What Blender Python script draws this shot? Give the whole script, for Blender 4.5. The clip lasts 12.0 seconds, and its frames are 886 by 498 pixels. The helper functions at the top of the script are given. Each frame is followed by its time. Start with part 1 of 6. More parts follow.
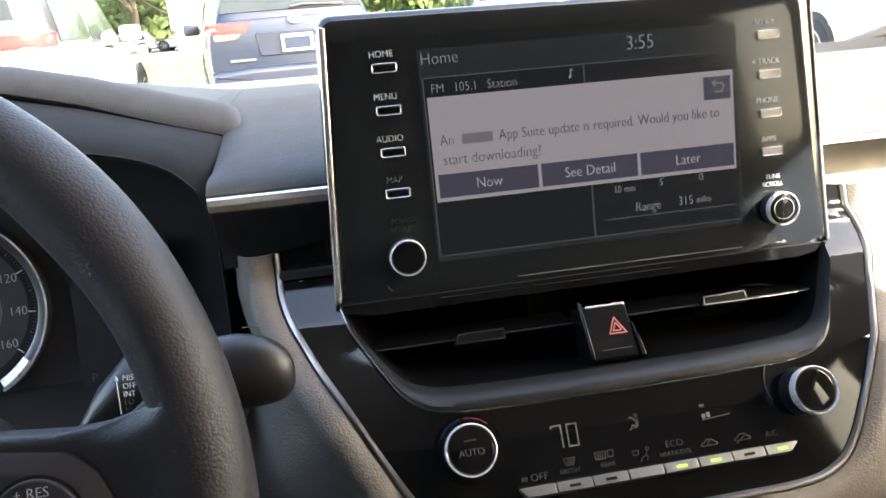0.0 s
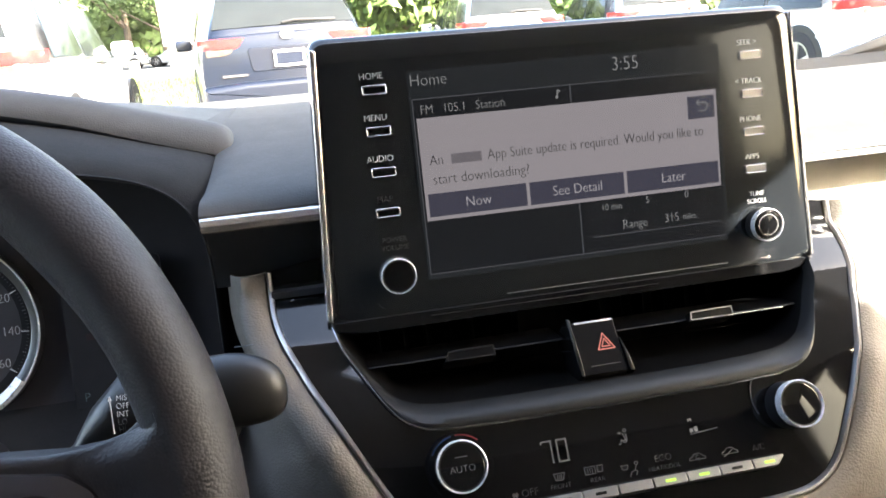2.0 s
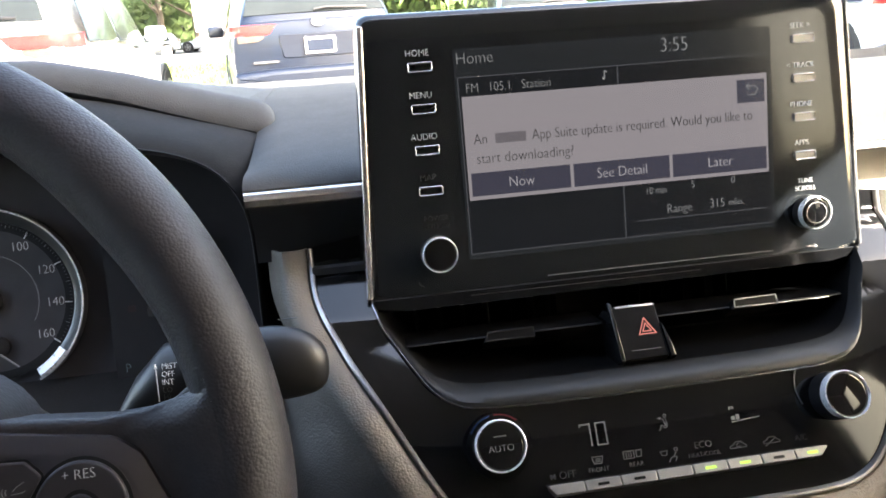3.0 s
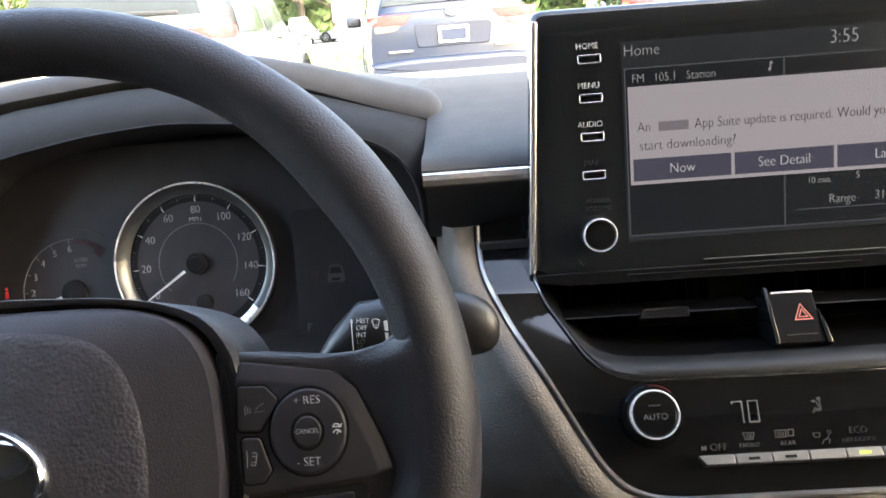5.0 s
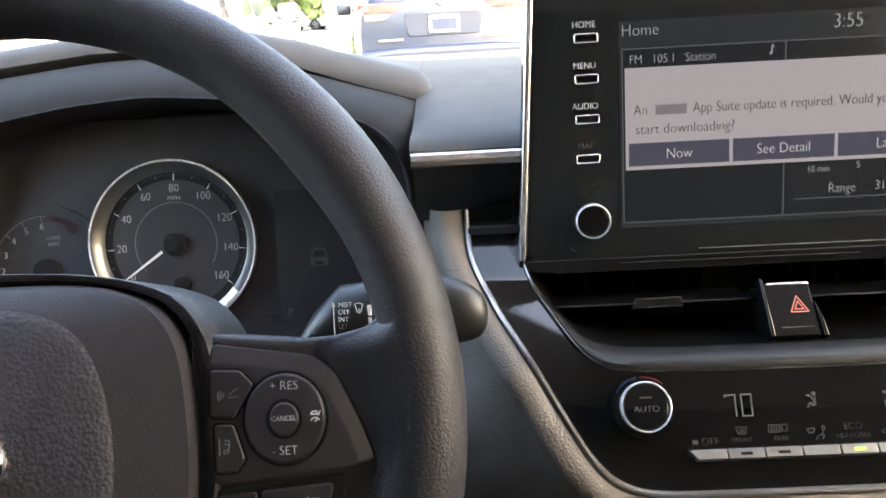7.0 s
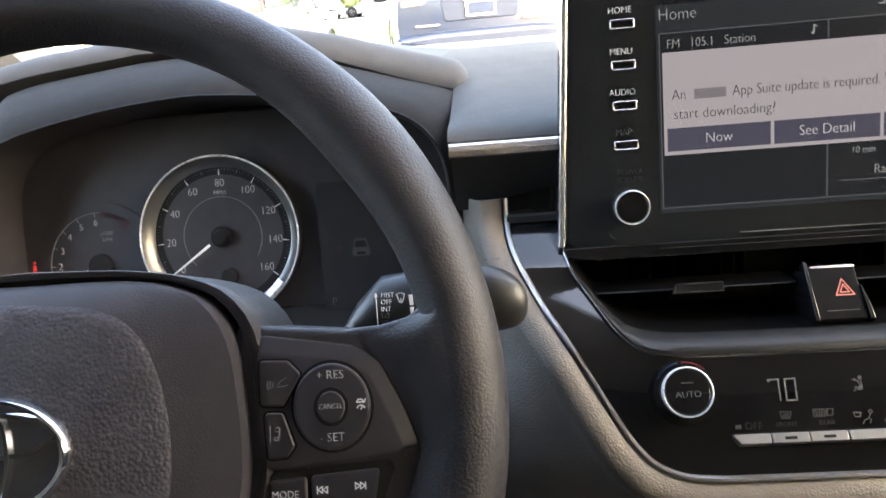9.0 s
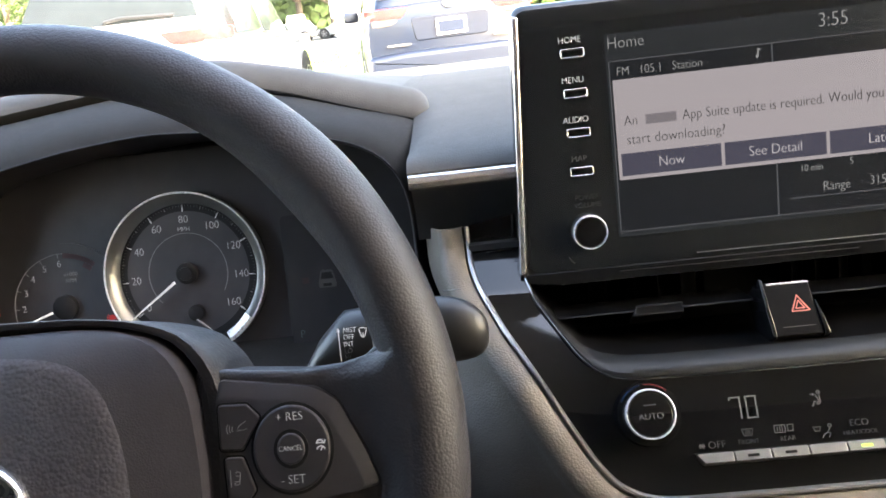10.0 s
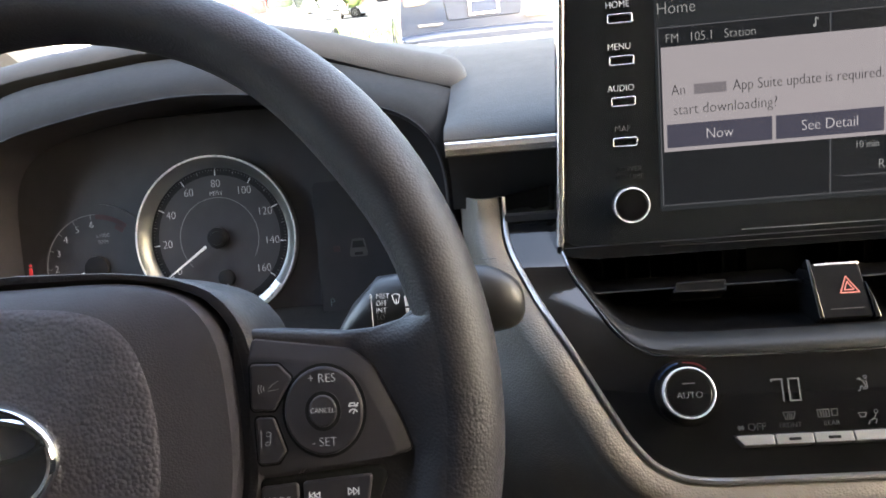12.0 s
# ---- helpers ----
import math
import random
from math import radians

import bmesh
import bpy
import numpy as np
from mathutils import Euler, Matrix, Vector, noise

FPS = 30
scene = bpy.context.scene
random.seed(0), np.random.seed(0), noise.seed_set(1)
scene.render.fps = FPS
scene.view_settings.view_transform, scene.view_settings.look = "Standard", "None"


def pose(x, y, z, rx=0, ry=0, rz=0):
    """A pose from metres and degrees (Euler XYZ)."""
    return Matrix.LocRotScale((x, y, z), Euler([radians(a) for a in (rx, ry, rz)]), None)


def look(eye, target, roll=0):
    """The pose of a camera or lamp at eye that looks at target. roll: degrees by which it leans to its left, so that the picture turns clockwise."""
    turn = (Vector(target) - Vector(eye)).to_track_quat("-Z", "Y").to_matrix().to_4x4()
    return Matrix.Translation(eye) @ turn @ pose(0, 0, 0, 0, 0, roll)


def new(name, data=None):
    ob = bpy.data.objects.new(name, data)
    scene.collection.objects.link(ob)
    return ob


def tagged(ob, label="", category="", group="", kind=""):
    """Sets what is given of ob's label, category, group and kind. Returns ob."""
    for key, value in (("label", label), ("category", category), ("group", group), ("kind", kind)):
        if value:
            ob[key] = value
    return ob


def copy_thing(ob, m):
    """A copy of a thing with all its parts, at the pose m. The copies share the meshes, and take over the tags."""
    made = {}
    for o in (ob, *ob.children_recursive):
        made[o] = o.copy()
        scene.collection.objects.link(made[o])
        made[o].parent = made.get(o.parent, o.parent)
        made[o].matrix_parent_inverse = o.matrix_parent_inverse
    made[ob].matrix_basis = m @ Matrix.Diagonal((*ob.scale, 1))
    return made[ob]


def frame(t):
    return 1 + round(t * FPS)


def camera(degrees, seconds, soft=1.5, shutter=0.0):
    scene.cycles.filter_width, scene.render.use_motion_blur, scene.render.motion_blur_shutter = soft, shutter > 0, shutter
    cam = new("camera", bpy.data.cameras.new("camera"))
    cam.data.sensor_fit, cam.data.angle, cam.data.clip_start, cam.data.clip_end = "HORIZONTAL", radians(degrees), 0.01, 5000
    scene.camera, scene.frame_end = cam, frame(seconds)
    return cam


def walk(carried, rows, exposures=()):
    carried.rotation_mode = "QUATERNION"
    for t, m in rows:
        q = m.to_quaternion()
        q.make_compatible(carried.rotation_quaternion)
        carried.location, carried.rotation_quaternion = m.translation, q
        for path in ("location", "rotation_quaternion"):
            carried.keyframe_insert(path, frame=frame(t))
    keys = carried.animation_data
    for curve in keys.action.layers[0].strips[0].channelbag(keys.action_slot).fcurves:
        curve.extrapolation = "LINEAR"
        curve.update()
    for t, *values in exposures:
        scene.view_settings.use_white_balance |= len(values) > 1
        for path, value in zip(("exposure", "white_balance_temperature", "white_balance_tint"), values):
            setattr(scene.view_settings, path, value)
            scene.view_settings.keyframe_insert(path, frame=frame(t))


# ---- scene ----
cam = camera(62.1, 12.0, soft=1.65)
DASH = pose(0, 0, 1.04, -9.2, 0, 0)
ROWS = [  # seconds, eye, target, lean, in the dashboard's frame
    (0, (-0.14, -0.374, -0.037), (0.151, 1.582, -0.334), -5.9),
    (0.5, (-0.142, -0.375, -0.037), (0.184, 1.577, -0.323), -5.9),
    (1, (-0.14, -0.374, -0.037), (0.198, 1.577, -0.319), -5.7),
    (1.5, (-0.137, -0.374, -0.035), (0.202, 1.577, -0.318), -6.3),
    (2, (-0.139, -0.379, -0.034), (0.175, 1.578, -0.297), -6.2),
    (2.5, (-0.143, -0.38, -0.036), (0.144, 1.582, -0.302), -5.9),
    (3, (-0.148, -0.377, -0.039), (0.097, 1.588, -0.321), -5.1),
    (3.5, (-0.155, -0.389, -0.037), (-0.127, 1.586, -0.349), -6.2),
    (3.7, (-0.156, -0.395, -0.037), (-0.176, 1.582, -0.341), -6.2),
    (5.3, (-0.174, -0.41, -0.039), (-0.263, 1.57, -0.31), -4.2),
    (5.5, (-0.173, -0.407, -0.041), (-0.211, 1.577, -0.292), -3.2),
    (6, (-0.176, -0.401, -0.044), (-0.188, 1.58, -0.318), -2.7),
    (6.5, (-0.175, -0.4, -0.044), (-0.215, 1.579, -0.332), -2.7),
    (6.7, (-0.174, -0.396, -0.045), (-0.221, 1.579, -0.356), -2.9),
    (8.3, (-0.174, -0.399, -0.044), (-0.237, 1.578, -0.341), -3.0),
    (8.5, (-0.174, -0.401, -0.043), (-0.343, 1.563, -0.379), -4.1),
    (9, (-0.173, -0.401, -0.042), (-0.337, 1.563, -0.384), -4.6),
    (9.5, (-0.169, -0.404, -0.039), (-0.32, 1.566, -0.348), -4.8),
    (10, (-0.162, -0.402, -0.035), (-0.27, 1.572, -0.338), -6.5),
    (10.5, (-0.162, -0.398, -0.038), (-0.276, 1.575, -0.344), -6.1),
    (11, (-0.168, -0.392, -0.041), (-0.317, 1.569, -0.402), -5.1),
    (11.5, (-0.169, -0.399, -0.042), (-0.341, 1.567, -0.366), -4.9),
    (12, (-0.169, -0.395, -0.043), (-0.347, 1.567, -0.386), -5.1),
]
walk(cam, [(t, DASH @ look(eye, target, lean)) for t, eye, target, lean in ROWS],
     exposures=[(0, 4.1, 7000, 12), (3.5, 4.12, 7050, 12), (5.5, 4.5, 7200, 12), (8.5, 4.6, 7250, 12), (12, 4.58, 7200, 12)])

# ---- world and light ----
SUN_ELEVATION, SUN_AZIMUTH = 30.0, 128.0  # degrees; azimuth from straight ahead towards the passenger side
sky_world = bpy.data.worlds.new("sky")
scene.world = sky_world
sky_world.use_nodes = True
sky_nodes = sky_world.node_tree
sky_tex = sky_nodes.nodes.new("ShaderNodeTexSky")
sky_tex.sky_type, sky_tex.sun_disc = "NISHITA", False
sky_tex.sun_elevation, sky_tex.sun_rotation = radians(SUN_ELEVATION), radians(SUN_AZIMUTH)
sky_tex.dust_density, sky_tex.ozone_density = 4.0, 0.4
sky_nodes.links.new(sky_tex.outputs[0], sky_nodes.nodes["Background"].inputs[0])
sky_nodes.nodes["Background"].inputs[1].default_value = 0.15
sun_data = bpy.data.lights.new("sun", "SUN")
sun_data.energy, sun_data.angle, sun_data.color = 5.0, radians(0.53), (1.0, 0.975, 0.94)
sun_way = Vector((math.sin(radians(SUN_AZIMUTH)) * math.cos(radians(SUN_ELEVATION)),
                  math.cos(radians(SUN_AZIMUTH)) * math.cos(radians(SUN_ELEVATION)), math.sin(radians(SUN_ELEVATION))))
new("sun", sun_data).matrix_world = look(sun_way * 60, (0, 0, 0))


# ---- materials ----
def material(name, colour, rough=0.5, metal=0.0, vary=0.12, grain=60.0, bump=0.0, bump_scale=900.0, cells=False,
             coat=0.0, rough_vary=0.1, emit=None, strength=1.0, dust=0.0, per_object=0.0, shine=0.5, leather=False):
    m = bpy.data.materials.new(name)
    m.use_nodes = True
    t, n = m.node_tree, m.node_tree.nodes
    b = n["Principled BSDF"]
    b.inputs["Metallic"].default_value = metal
    b.inputs["Coat Weight"].default_value = coat
    b.inputs["Specular IOR Level"].default_value = shine
    b.inputs["Coat Roughness"].default_value = 0.05
    co = n.new("ShaderNodeTexCoord")
    big = n.new("ShaderNodeTexNoise")
    big.inputs["Scale"].default_value, big.inputs["Detail"].default_value = grain, 6.0
    t.links.new(co.outputs["Object"], big.inputs["Vector"])
    ramp = n.new("ShaderNodeMapRange")
    ramp.inputs["From Min"].default_value, ramp.inputs["From Max"].default_value = 0.3, 0.7
    ramp.inputs["To Min"].default_value, ramp.inputs["To Max"].default_value = 1 - vary, 1 + vary
    t.links.new(big.outputs["Fac"], ramp.inputs["Value"])
    hue = n.new("ShaderNodeVectorMath")
    hue.operation = "SCALE"
    hue.inputs[0].default_value = colour[:3]
    t.links.new(ramp.outputs["Result"], hue.inputs["Scale"])
    tone = hue.outputs["Vector"]
    if per_object:
        info = n.new("ShaderNodeObjectInfo")
        span = n.new("ShaderNodeMapRange")
        span.inputs["To Min"].default_value, span.inputs["To Max"].default_value = 1 - per_object, 1 + per_object
        t.links.new(info.outputs["Random"], span.inputs["Value"])
        mul = n.new("ShaderNodeVectorMath")
        mul.operation = "SCALE"
        t.links.new(tone, mul.inputs[0])
        t.links.new(span.outputs["Result"], mul.inputs["Scale"])
        tone = mul.outputs["Vector"]
    if dust:
        speck = n.new("ShaderNodeTexNoise")
        speck.inputs["Scale"].default_value, speck.inputs["Detail"].default_value = 2600.0, 3.0
        t.links.new(co.outputs["Object"], speck.inputs["Vector"])
        cut = n.new("ShaderNodeMapRange")
        cut.inputs["From Min"].default_value, cut.inputs["From Max"].default_value = 0.64, 0.74
        cut.inputs["To Max"].default_value = dust
        t.links.new(speck.outputs["Fac"], cut.inputs["Value"])
        mix = n.new("ShaderNodeMix")
        mix.data_type = "RGBA"
        t.links.new(cut.outputs["Result"], mix.inputs["Factor"])
        t.links.new(tone, mix.inputs["A"])
        mix.inputs["B"].default_value = (0.45, 0.43, 0.4, 1)
        tone = mix.outputs["Result"]
    t.links.new(tone, b.inputs["Base Color"])
    fine = n.new("ShaderNodeTexNoise")
    fine.inputs["Scale"].default_value, fine.inputs["Detail"].default_value = grain * 7, 4.0
    t.links.new(co.outputs["Object"], fine.inputs["Vector"])
    gloss = n.new("ShaderNodeMapRange")
    gloss.inputs["To Min"].default_value, gloss.inputs["To Max"].default_value = max(0.01, rough * (1 - rough_vary)), min(1, rough * (1 + rough_vary))
    t.links.new(fine.outputs["Fac"], gloss.inputs["Value"])
    t.links.new(gloss.outputs["Result"], b.inputs["Roughness"])
    if bump and leather:  # rounded pebbles with narrow grooves between them
        warp = n.new("ShaderNodeTexNoise")
        warp.inputs["Scale"].default_value = bump_scale * 0.35
        t.links.new(co.outputs["Object"], warp.inputs["Vector"])
        add = n.new("ShaderNodeVectorMath")
        add.operation = "MULTIPLY_ADD"
        add.inputs[1].default_value = (0.5 / bump_scale,) * 3
        t.links.new(warp.outputs["Color"], add.inputs[0])
        t.links.new(co.outputs["Object"], add.inputs[2])
        pebble = n.new("ShaderNodeTexVoronoi")
        pebble.feature = "SMOOTH_F1"
        pebble.inputs["Scale"].default_value, pebble.inputs["Smoothness"].default_value = bump_scale, 0.3
        t.links.new(add.outputs["Vector"], pebble.inputs["Vector"])
        patch = n.new("ShaderNodeMath")
        patch.operation = "MULTIPLY"
        t.links.new(pebble.outputs["Distance"], patch.inputs[0])
        t.links.new(ramp.outputs["Result"], patch.inputs[1])
        bumper = n.new("ShaderNodeBump")
        bumper.inputs["Strength"].default_value, bumper.inputs["Distance"].default_value = bump, 0.8 / bump_scale
        bumper.invert = True
        t.links.new(patch.outputs[0], bumper.inputs["Height"])
        t.links.new(bumper.outputs["Normal"], b.inputs["Normal"])
    elif bump:
        relief = n.new("ShaderNodeTexVoronoi" if cells else "ShaderNodeTexNoise")
        relief.inputs["Scale"].default_value = bump_scale
        if cells:
            relief.feature = "SMOOTH_F1"
            warp = n.new("ShaderNodeTexNoise")
            warp.inputs["Scale"].default_value = bump_scale * 0.7
            t.links.new(co.outputs["Object"], warp.inputs["Vector"])
            add = n.new("ShaderNodeVectorMath")
            add.operation = "MULTIPLY_ADD"
            add.inputs[1].default_value = (0.45 / bump_scale,) * 3
            t.links.new(warp.outputs["Color"], add.inputs[0])
            t.links.new(co.outputs["Object"], add.inputs[2])
            t.links.new(add.outputs["Vector"], relief.inputs["Vector"])
        else:
            t.links.new(co.outputs["Object"], relief.inputs["Vector"])
        bumper = n.new("ShaderNodeBump")
        bumper.invert = cells
        bumper.inputs["Strength"].default_value, bumper.inputs["Distance"].default_value = bump, 0.6 / bump_scale
        t.links.new(relief.outputs["Distance" if cells else "Fac"], bumper.inputs["Height"])
        t.links.new(bumper.outputs["Normal"], b.inputs["Normal"])
    if emit:
        b.inputs["Emission Color"].default_value = (*emit, 1)
        b.inputs["Emission Strength"].default_value = strength
    return m


def pane_material(name, tint, gloss=1.0):
    m = bpy.data.materials.new(name)
    m.use_nodes = True
    t, n = m.node_tree, m.node_tree.nodes
    n.remove(n["Principled BSDF"])
    clear, shine, mix, edge = (n.new("ShaderNode" + k) for k in ("BsdfTransparent", "BsdfGlossy", "MixShader", "Fresnel"))
    clear.inputs["Color"].default_value = (*tint, 1)
    shine.inputs["Roughness"].default_value = 0.02
    edge.inputs["IOR"].default_value = 1.0 + 0.45 * gloss
    t.links.new(edge.outputs[0], mix.inputs[0])
    t.links.new(clear.outputs[0], mix.inputs[1])
    t.links.new(shine.outputs[0], mix.inputs[2])
    t.links.new(mix.outputs[0], n["Material Output"].inputs["Surface"])
    return m


PIANO = material("piano_black", (0.005, 0.005, 0.0055), 0.06, coat=0.0, vary=0.2, rough_vary=0.35, dust=0.05)
SCREEN_GLASS = material("screen_glass", (0.0095, 0.0108, 0.0125), 0.12, coat=0.3, vary=0.08, rough_vary=0.25, dust=0.015)
PAD = material("soft_dash_black", (0.053, 0.0502, 0.0468), 0.72, shine=0.25, bump=0.25, bump_scale=1100, cells=True, vary=0.1)
VISOR = material("visor_black", (0.041, 0.0407, 0.0408), 0.68, shine=0.3, bump=0.3, bump_scale=1200, cells=True)
RIM = material("wheel_grain", (0.0288, 0.0254, 0.0275), 0.5, shine=0.38, bump=0.21, bump_scale=900, leather=True, rough_vary=0.25)
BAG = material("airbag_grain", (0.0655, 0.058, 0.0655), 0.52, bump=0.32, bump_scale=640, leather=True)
# same plastic as the cover's middle, darkened to stand for shade
BAG_SHADED = material("airbag_fine_grain_shaded", (0.0318, 0.0276, 0.0318), 0.62, bump=0.18, bump_scale=1300, leather=True)
# the visor's plastic in a darker tone that stands for shade
HOOD_SHADED = material("hood_matt_shaded_black", (0.0125, 0.0122, 0.0122), 0.8, bump=0.3, bump_scale=1200, cells=True, shine=0.15)
PLASTIC = material("matt_black_plastic", (0.028, 0.028, 0.03), 0.42, bump=0.08, bump_scale=2500)
SMOOTH_PLASTIC = material("satin_black_plastic", (0.0305, 0.0270, 0.0305), 0.45, bump=0.06, bump_scale=3000)
# far blacker than the other plastics: carries the shade inside ducts and gaps
DEEP = material("vent_shade_black", (0.0022, 0.0022, 0.0024), 0.4, shine=0.1)
VENT_EDGE = material("vent_edge_grey", (0.013, 0.013, 0.0135), 0.4, shine=0.3)
OUTLINE = material("satin_outline", (0.30, 0.29, 0.29), 0.3, metal=0.8, vary=0.05)
SWITCH_BLACK = material("switch_black", (0.0045, 0.0045, 0.005), 0.3, shine=0.12, vary=0.2)
KNOB_BLACK = material("knob_black", (0.01, 0.01, 0.011), 0.35)
KEY_METAL = material("dull_silver_keys", (0.20, 0.197, 0.195), 0.4, metal=0.6, vary=0.06)
BAND = material("graphite_satin", (0.0115, 0.0122, 0.0132), 0.42, shine=0.28, bump=0.05, bump_scale=3000)
RING_METAL = material("satin_ring", (0.88, 0.88, 0.88), 0.28, metal=0.35, vary=0.03)
GAUGE_RING = material("gauge_ring", (0.2, 0.2, 0.195), 0.36, metal=0.9, vary=0.05)
CHROME = material("chrome", (0.82, 0.82, 0.83), 0.1, metal=1.0, vary=0.03)
SATIN = material("satin_silver", (0.77, 0.725, 0.71), 0.26, metal=0.8, vary=0.06, bump=0.03, bump_scale=4000)
STALK = material("stalk_black", (0.014, 0.0138, 0.0145), 0.4, shine=0.5, bump=0.08, bump_scale=2500)
BEIGE = material("beige_leatherette", (0.134, 0.116, 0.098), 0.6, bump=0.28, bump_scale=850, leather=True, vary=0.08)
BEIGE_PLAIN = material("beige_plastic", (0.19, 0.177, 0.160), 0.5, bump=0.12, bump_scale=1600)
# print with a faint glow added to keep it legible
PRINT = material("white_glow_print", (0.55, 0.55, 0.55), 0.6, vary=0.05, emit=(0.9, 0.92, 1.0), strength=0.011, shine=0.2)
DIM_PRINT = material("grey_print", (0.07, 0.07, 0.072), 0.5, vary=0.05)
# the knob's word glows a little too, to read against the cap
AUTO_PRINT = material("knob_glow_print", (0.12, 0.12, 0.122), 0.5, vary=0.05, emit=(0.9, 0.92, 1.0), strength=0.0035)
FAINT_PRINT = material("faint_print", (0.05, 0.05, 0.052), 0.5, vary=0.05)
LCD = material("lcd_segments", (0.05, 0.05, 0.05), 0.4, emit=(0.85, 0.88, 0.95), strength=0.0045)
LED_GREEN = material("green_led", (0.25, 0.5, 0.05), 0.4, emit=(0.5, 1.0, 0.12), strength=0.075)
RED_MARK = material("red_mark", (0.4, 0.1, 0.08), 0.4, emit=(1.0, 0.40, 0.34), strength=0.022)
RED_ICON = material("red_icon", (0.5, 0.02, 0.02), 0.4, emit=(1.0, 0.1, 0.08), strength=0.008)
BLUE_MARK = material("blue_mark", (0.008, 0.03, 0.09), 0.4)
DARK_RED_MARK = material("dark_red_mark", (0.13, 0.013, 0.015), 0.4)
DIAL = material("dial_face", (0.0292, 0.0266, 0.0292), 0.5, vary=0.15)
HEAD_LINER = material("headliner_cloth", (0.64, 0.62, 0.59), 0.9, bump=0.3, bump_scale=1500)
CARPET = material("dark_carpet", (0.012, 0.012, 0.013), 0.95, bump=0.4, bump_scale=700)
DOOR_TRIM = material("door_trim", (0.03, 0.03, 0.03), 0.7, bump=0.2, bump_scale=900)
WINDSHIELD = pane_material("windscreen_glass", (0.80, 0.82, 0.81), 0.5)

SIDE_GLASS = pane_material("side_window_glass", (0.70, 0.73, 0.71), 0.5)
REAR_TINT = pane_material("tinted_side_glass", (0.10, 0.112, 0.115), 0.4)


def lit(name, emit, strength):
    return material(name, (0.004, 0.004, 0.005), 0.16, emit=emit, strength=strength * 0.125, vary=0.1)


SCREEN_BACK = lit("screen_back", (0.30, 0.36, 0.42), 0.022)
SCREEN_BOX = lit("screen_box", (0.30, 0.36, 0.45), 0.012)
SCREEN_LINE = lit("screen_line", (0.55, 0.6, 0.7), 0.06)
POPUP = lit("popup_panel", (0.86, 0.83, 0.93), 0.142)
POPUP_KEY = lit("popup_key", (0.35, 0.36, 0.55), 0.06)
POPUP_TEXT = lit("popup_text", (0.5, 0.48, 0.6), 0.01)
POPUP_MARK = lit("popup_mark", (0.72, 0.69, 0.8), 0.085)
KEY_TEXT = lit("key_text", (0.9, 0.9, 1.0), 0.2)
SCREEN_TEXT = lit("screen_text", (0.75, 0.8, 0.85), 0.135)
CLOCK_TEXT = lit("clock_text", (0.8, 0.85, 0.9), 0.13)


# ---- building helpers ----
PANEL = pose(0, 0, 1.04, -9.2, 0, 0)  # dashboard frame: x across, y ahead, z up along the screen


def face(x, y, z, tilt=0.0, spin=0.0):
    """A plane that faces the seats: u to the right, v up, w towards the seats; tilt turns it upwards."""
    return pose(x, y, z, 90 - tilt, 0, 0) @ pose(0, 0, 0, 0, 0, spin)


def thing(name, label, category, base=(0, 0, 0), frame_of=PANEL, group="", kind=""):
    ob = new(name)
    ob.empty_display_size = 0.02
    ob.location = frame_of @ Vector(base)
    return tagged(ob, label, category, group, kind)


def part(name, bm, mat, parent=None, at=None, label="", frame_of=PANEL, sharp=38.0):
    """Links a bmesh, given in the frame `at`, as one mesh under its thing or part."""
    root = parent
    while root is not None and root.parent:
        root = root.parent
    bm.transform(frame_of @ at if at is not None else frame_of)
    if root is not None:
        bm.transform(Matrix.Translation(-root.location))
    bmesh.ops.recalc_face_normals(bm, faces=bm.faces)
    me = bpy.data.meshes.new(name)
    bm.to_mesh(me)
    bm.free()
    me.polygons.foreach_set("use_smooth", [True] * len(me.polygons))
    me.set_sharp_from_angle(angle=radians(sharp))
    me.materials.append(mat)
    ob = new(name, me)
    if parent is not None:
        ob.parent = parent
    if label:
        ob["label"] = label
    return ob


def rounded(points, radius, steps=5):
    """A closed outline with rounded corners; a point may carry its own radius."""
    out, n = [], len(points)
    for i, p in enumerate(points):
        r = p[2] if len(p) > 2 else radius
        a, c, b = (Vector(points[(i + k) % n][:2]) for k in (-1, 0, 1))
        u, v = (a - c), (b - c)
        if r <= 0:
            out.append(tuple(c))
            continue
        half = u.angle(v) / 2
        d = min(r / math.tan(half), u.length * 0.49, v.length * 0.49)
        p0, p1 = c + u.normalized() * d, c + v.normalized() * d
        for k in range(steps + 1):
            s = k / steps
            q = p0 * (1 - s) ** 2 + c * 2 * s * (1 - s) + p1 * s * s
            out.append(tuple(q))
    return out


def box2(x0, y0, x1, y1):
    return [(x0, y0), (x1, y0), (x1, y1), (x0, y1)]


def oval(cx, cy, rx, ry, n=40):
    return [(cx + rx * math.cos(2 * math.pi * k / n), cy + ry * math.sin(2 * math.pi * k / n)) for k in range(n)]


def shrink(points, d):
    """The outline drawn in by d."""
    n, out = len(points), []
    area = sum(points[i][0] * points[(i + 1) % n][1] - points[(i + 1) % n][0] * points[i][1] for i in range(n))
    sign = 1 if area > 0 else -1
    for i in range(n):
        a, c, b = (Vector(points[(i + k) % n]) for k in (-1, 0, 1))
        n0 = Vector((-(c - a).y, (c - a).x)).normalized() * sign
        n1 = Vector((-(b - c).y, (b - c).x)).normalized() * sign
        m = (n0 + n1)
        m = m.normalized() if m.length > 1e-6 else n0
        out.append(tuple(c + m * d / max(0.5, m.dot(n0))))
    return out


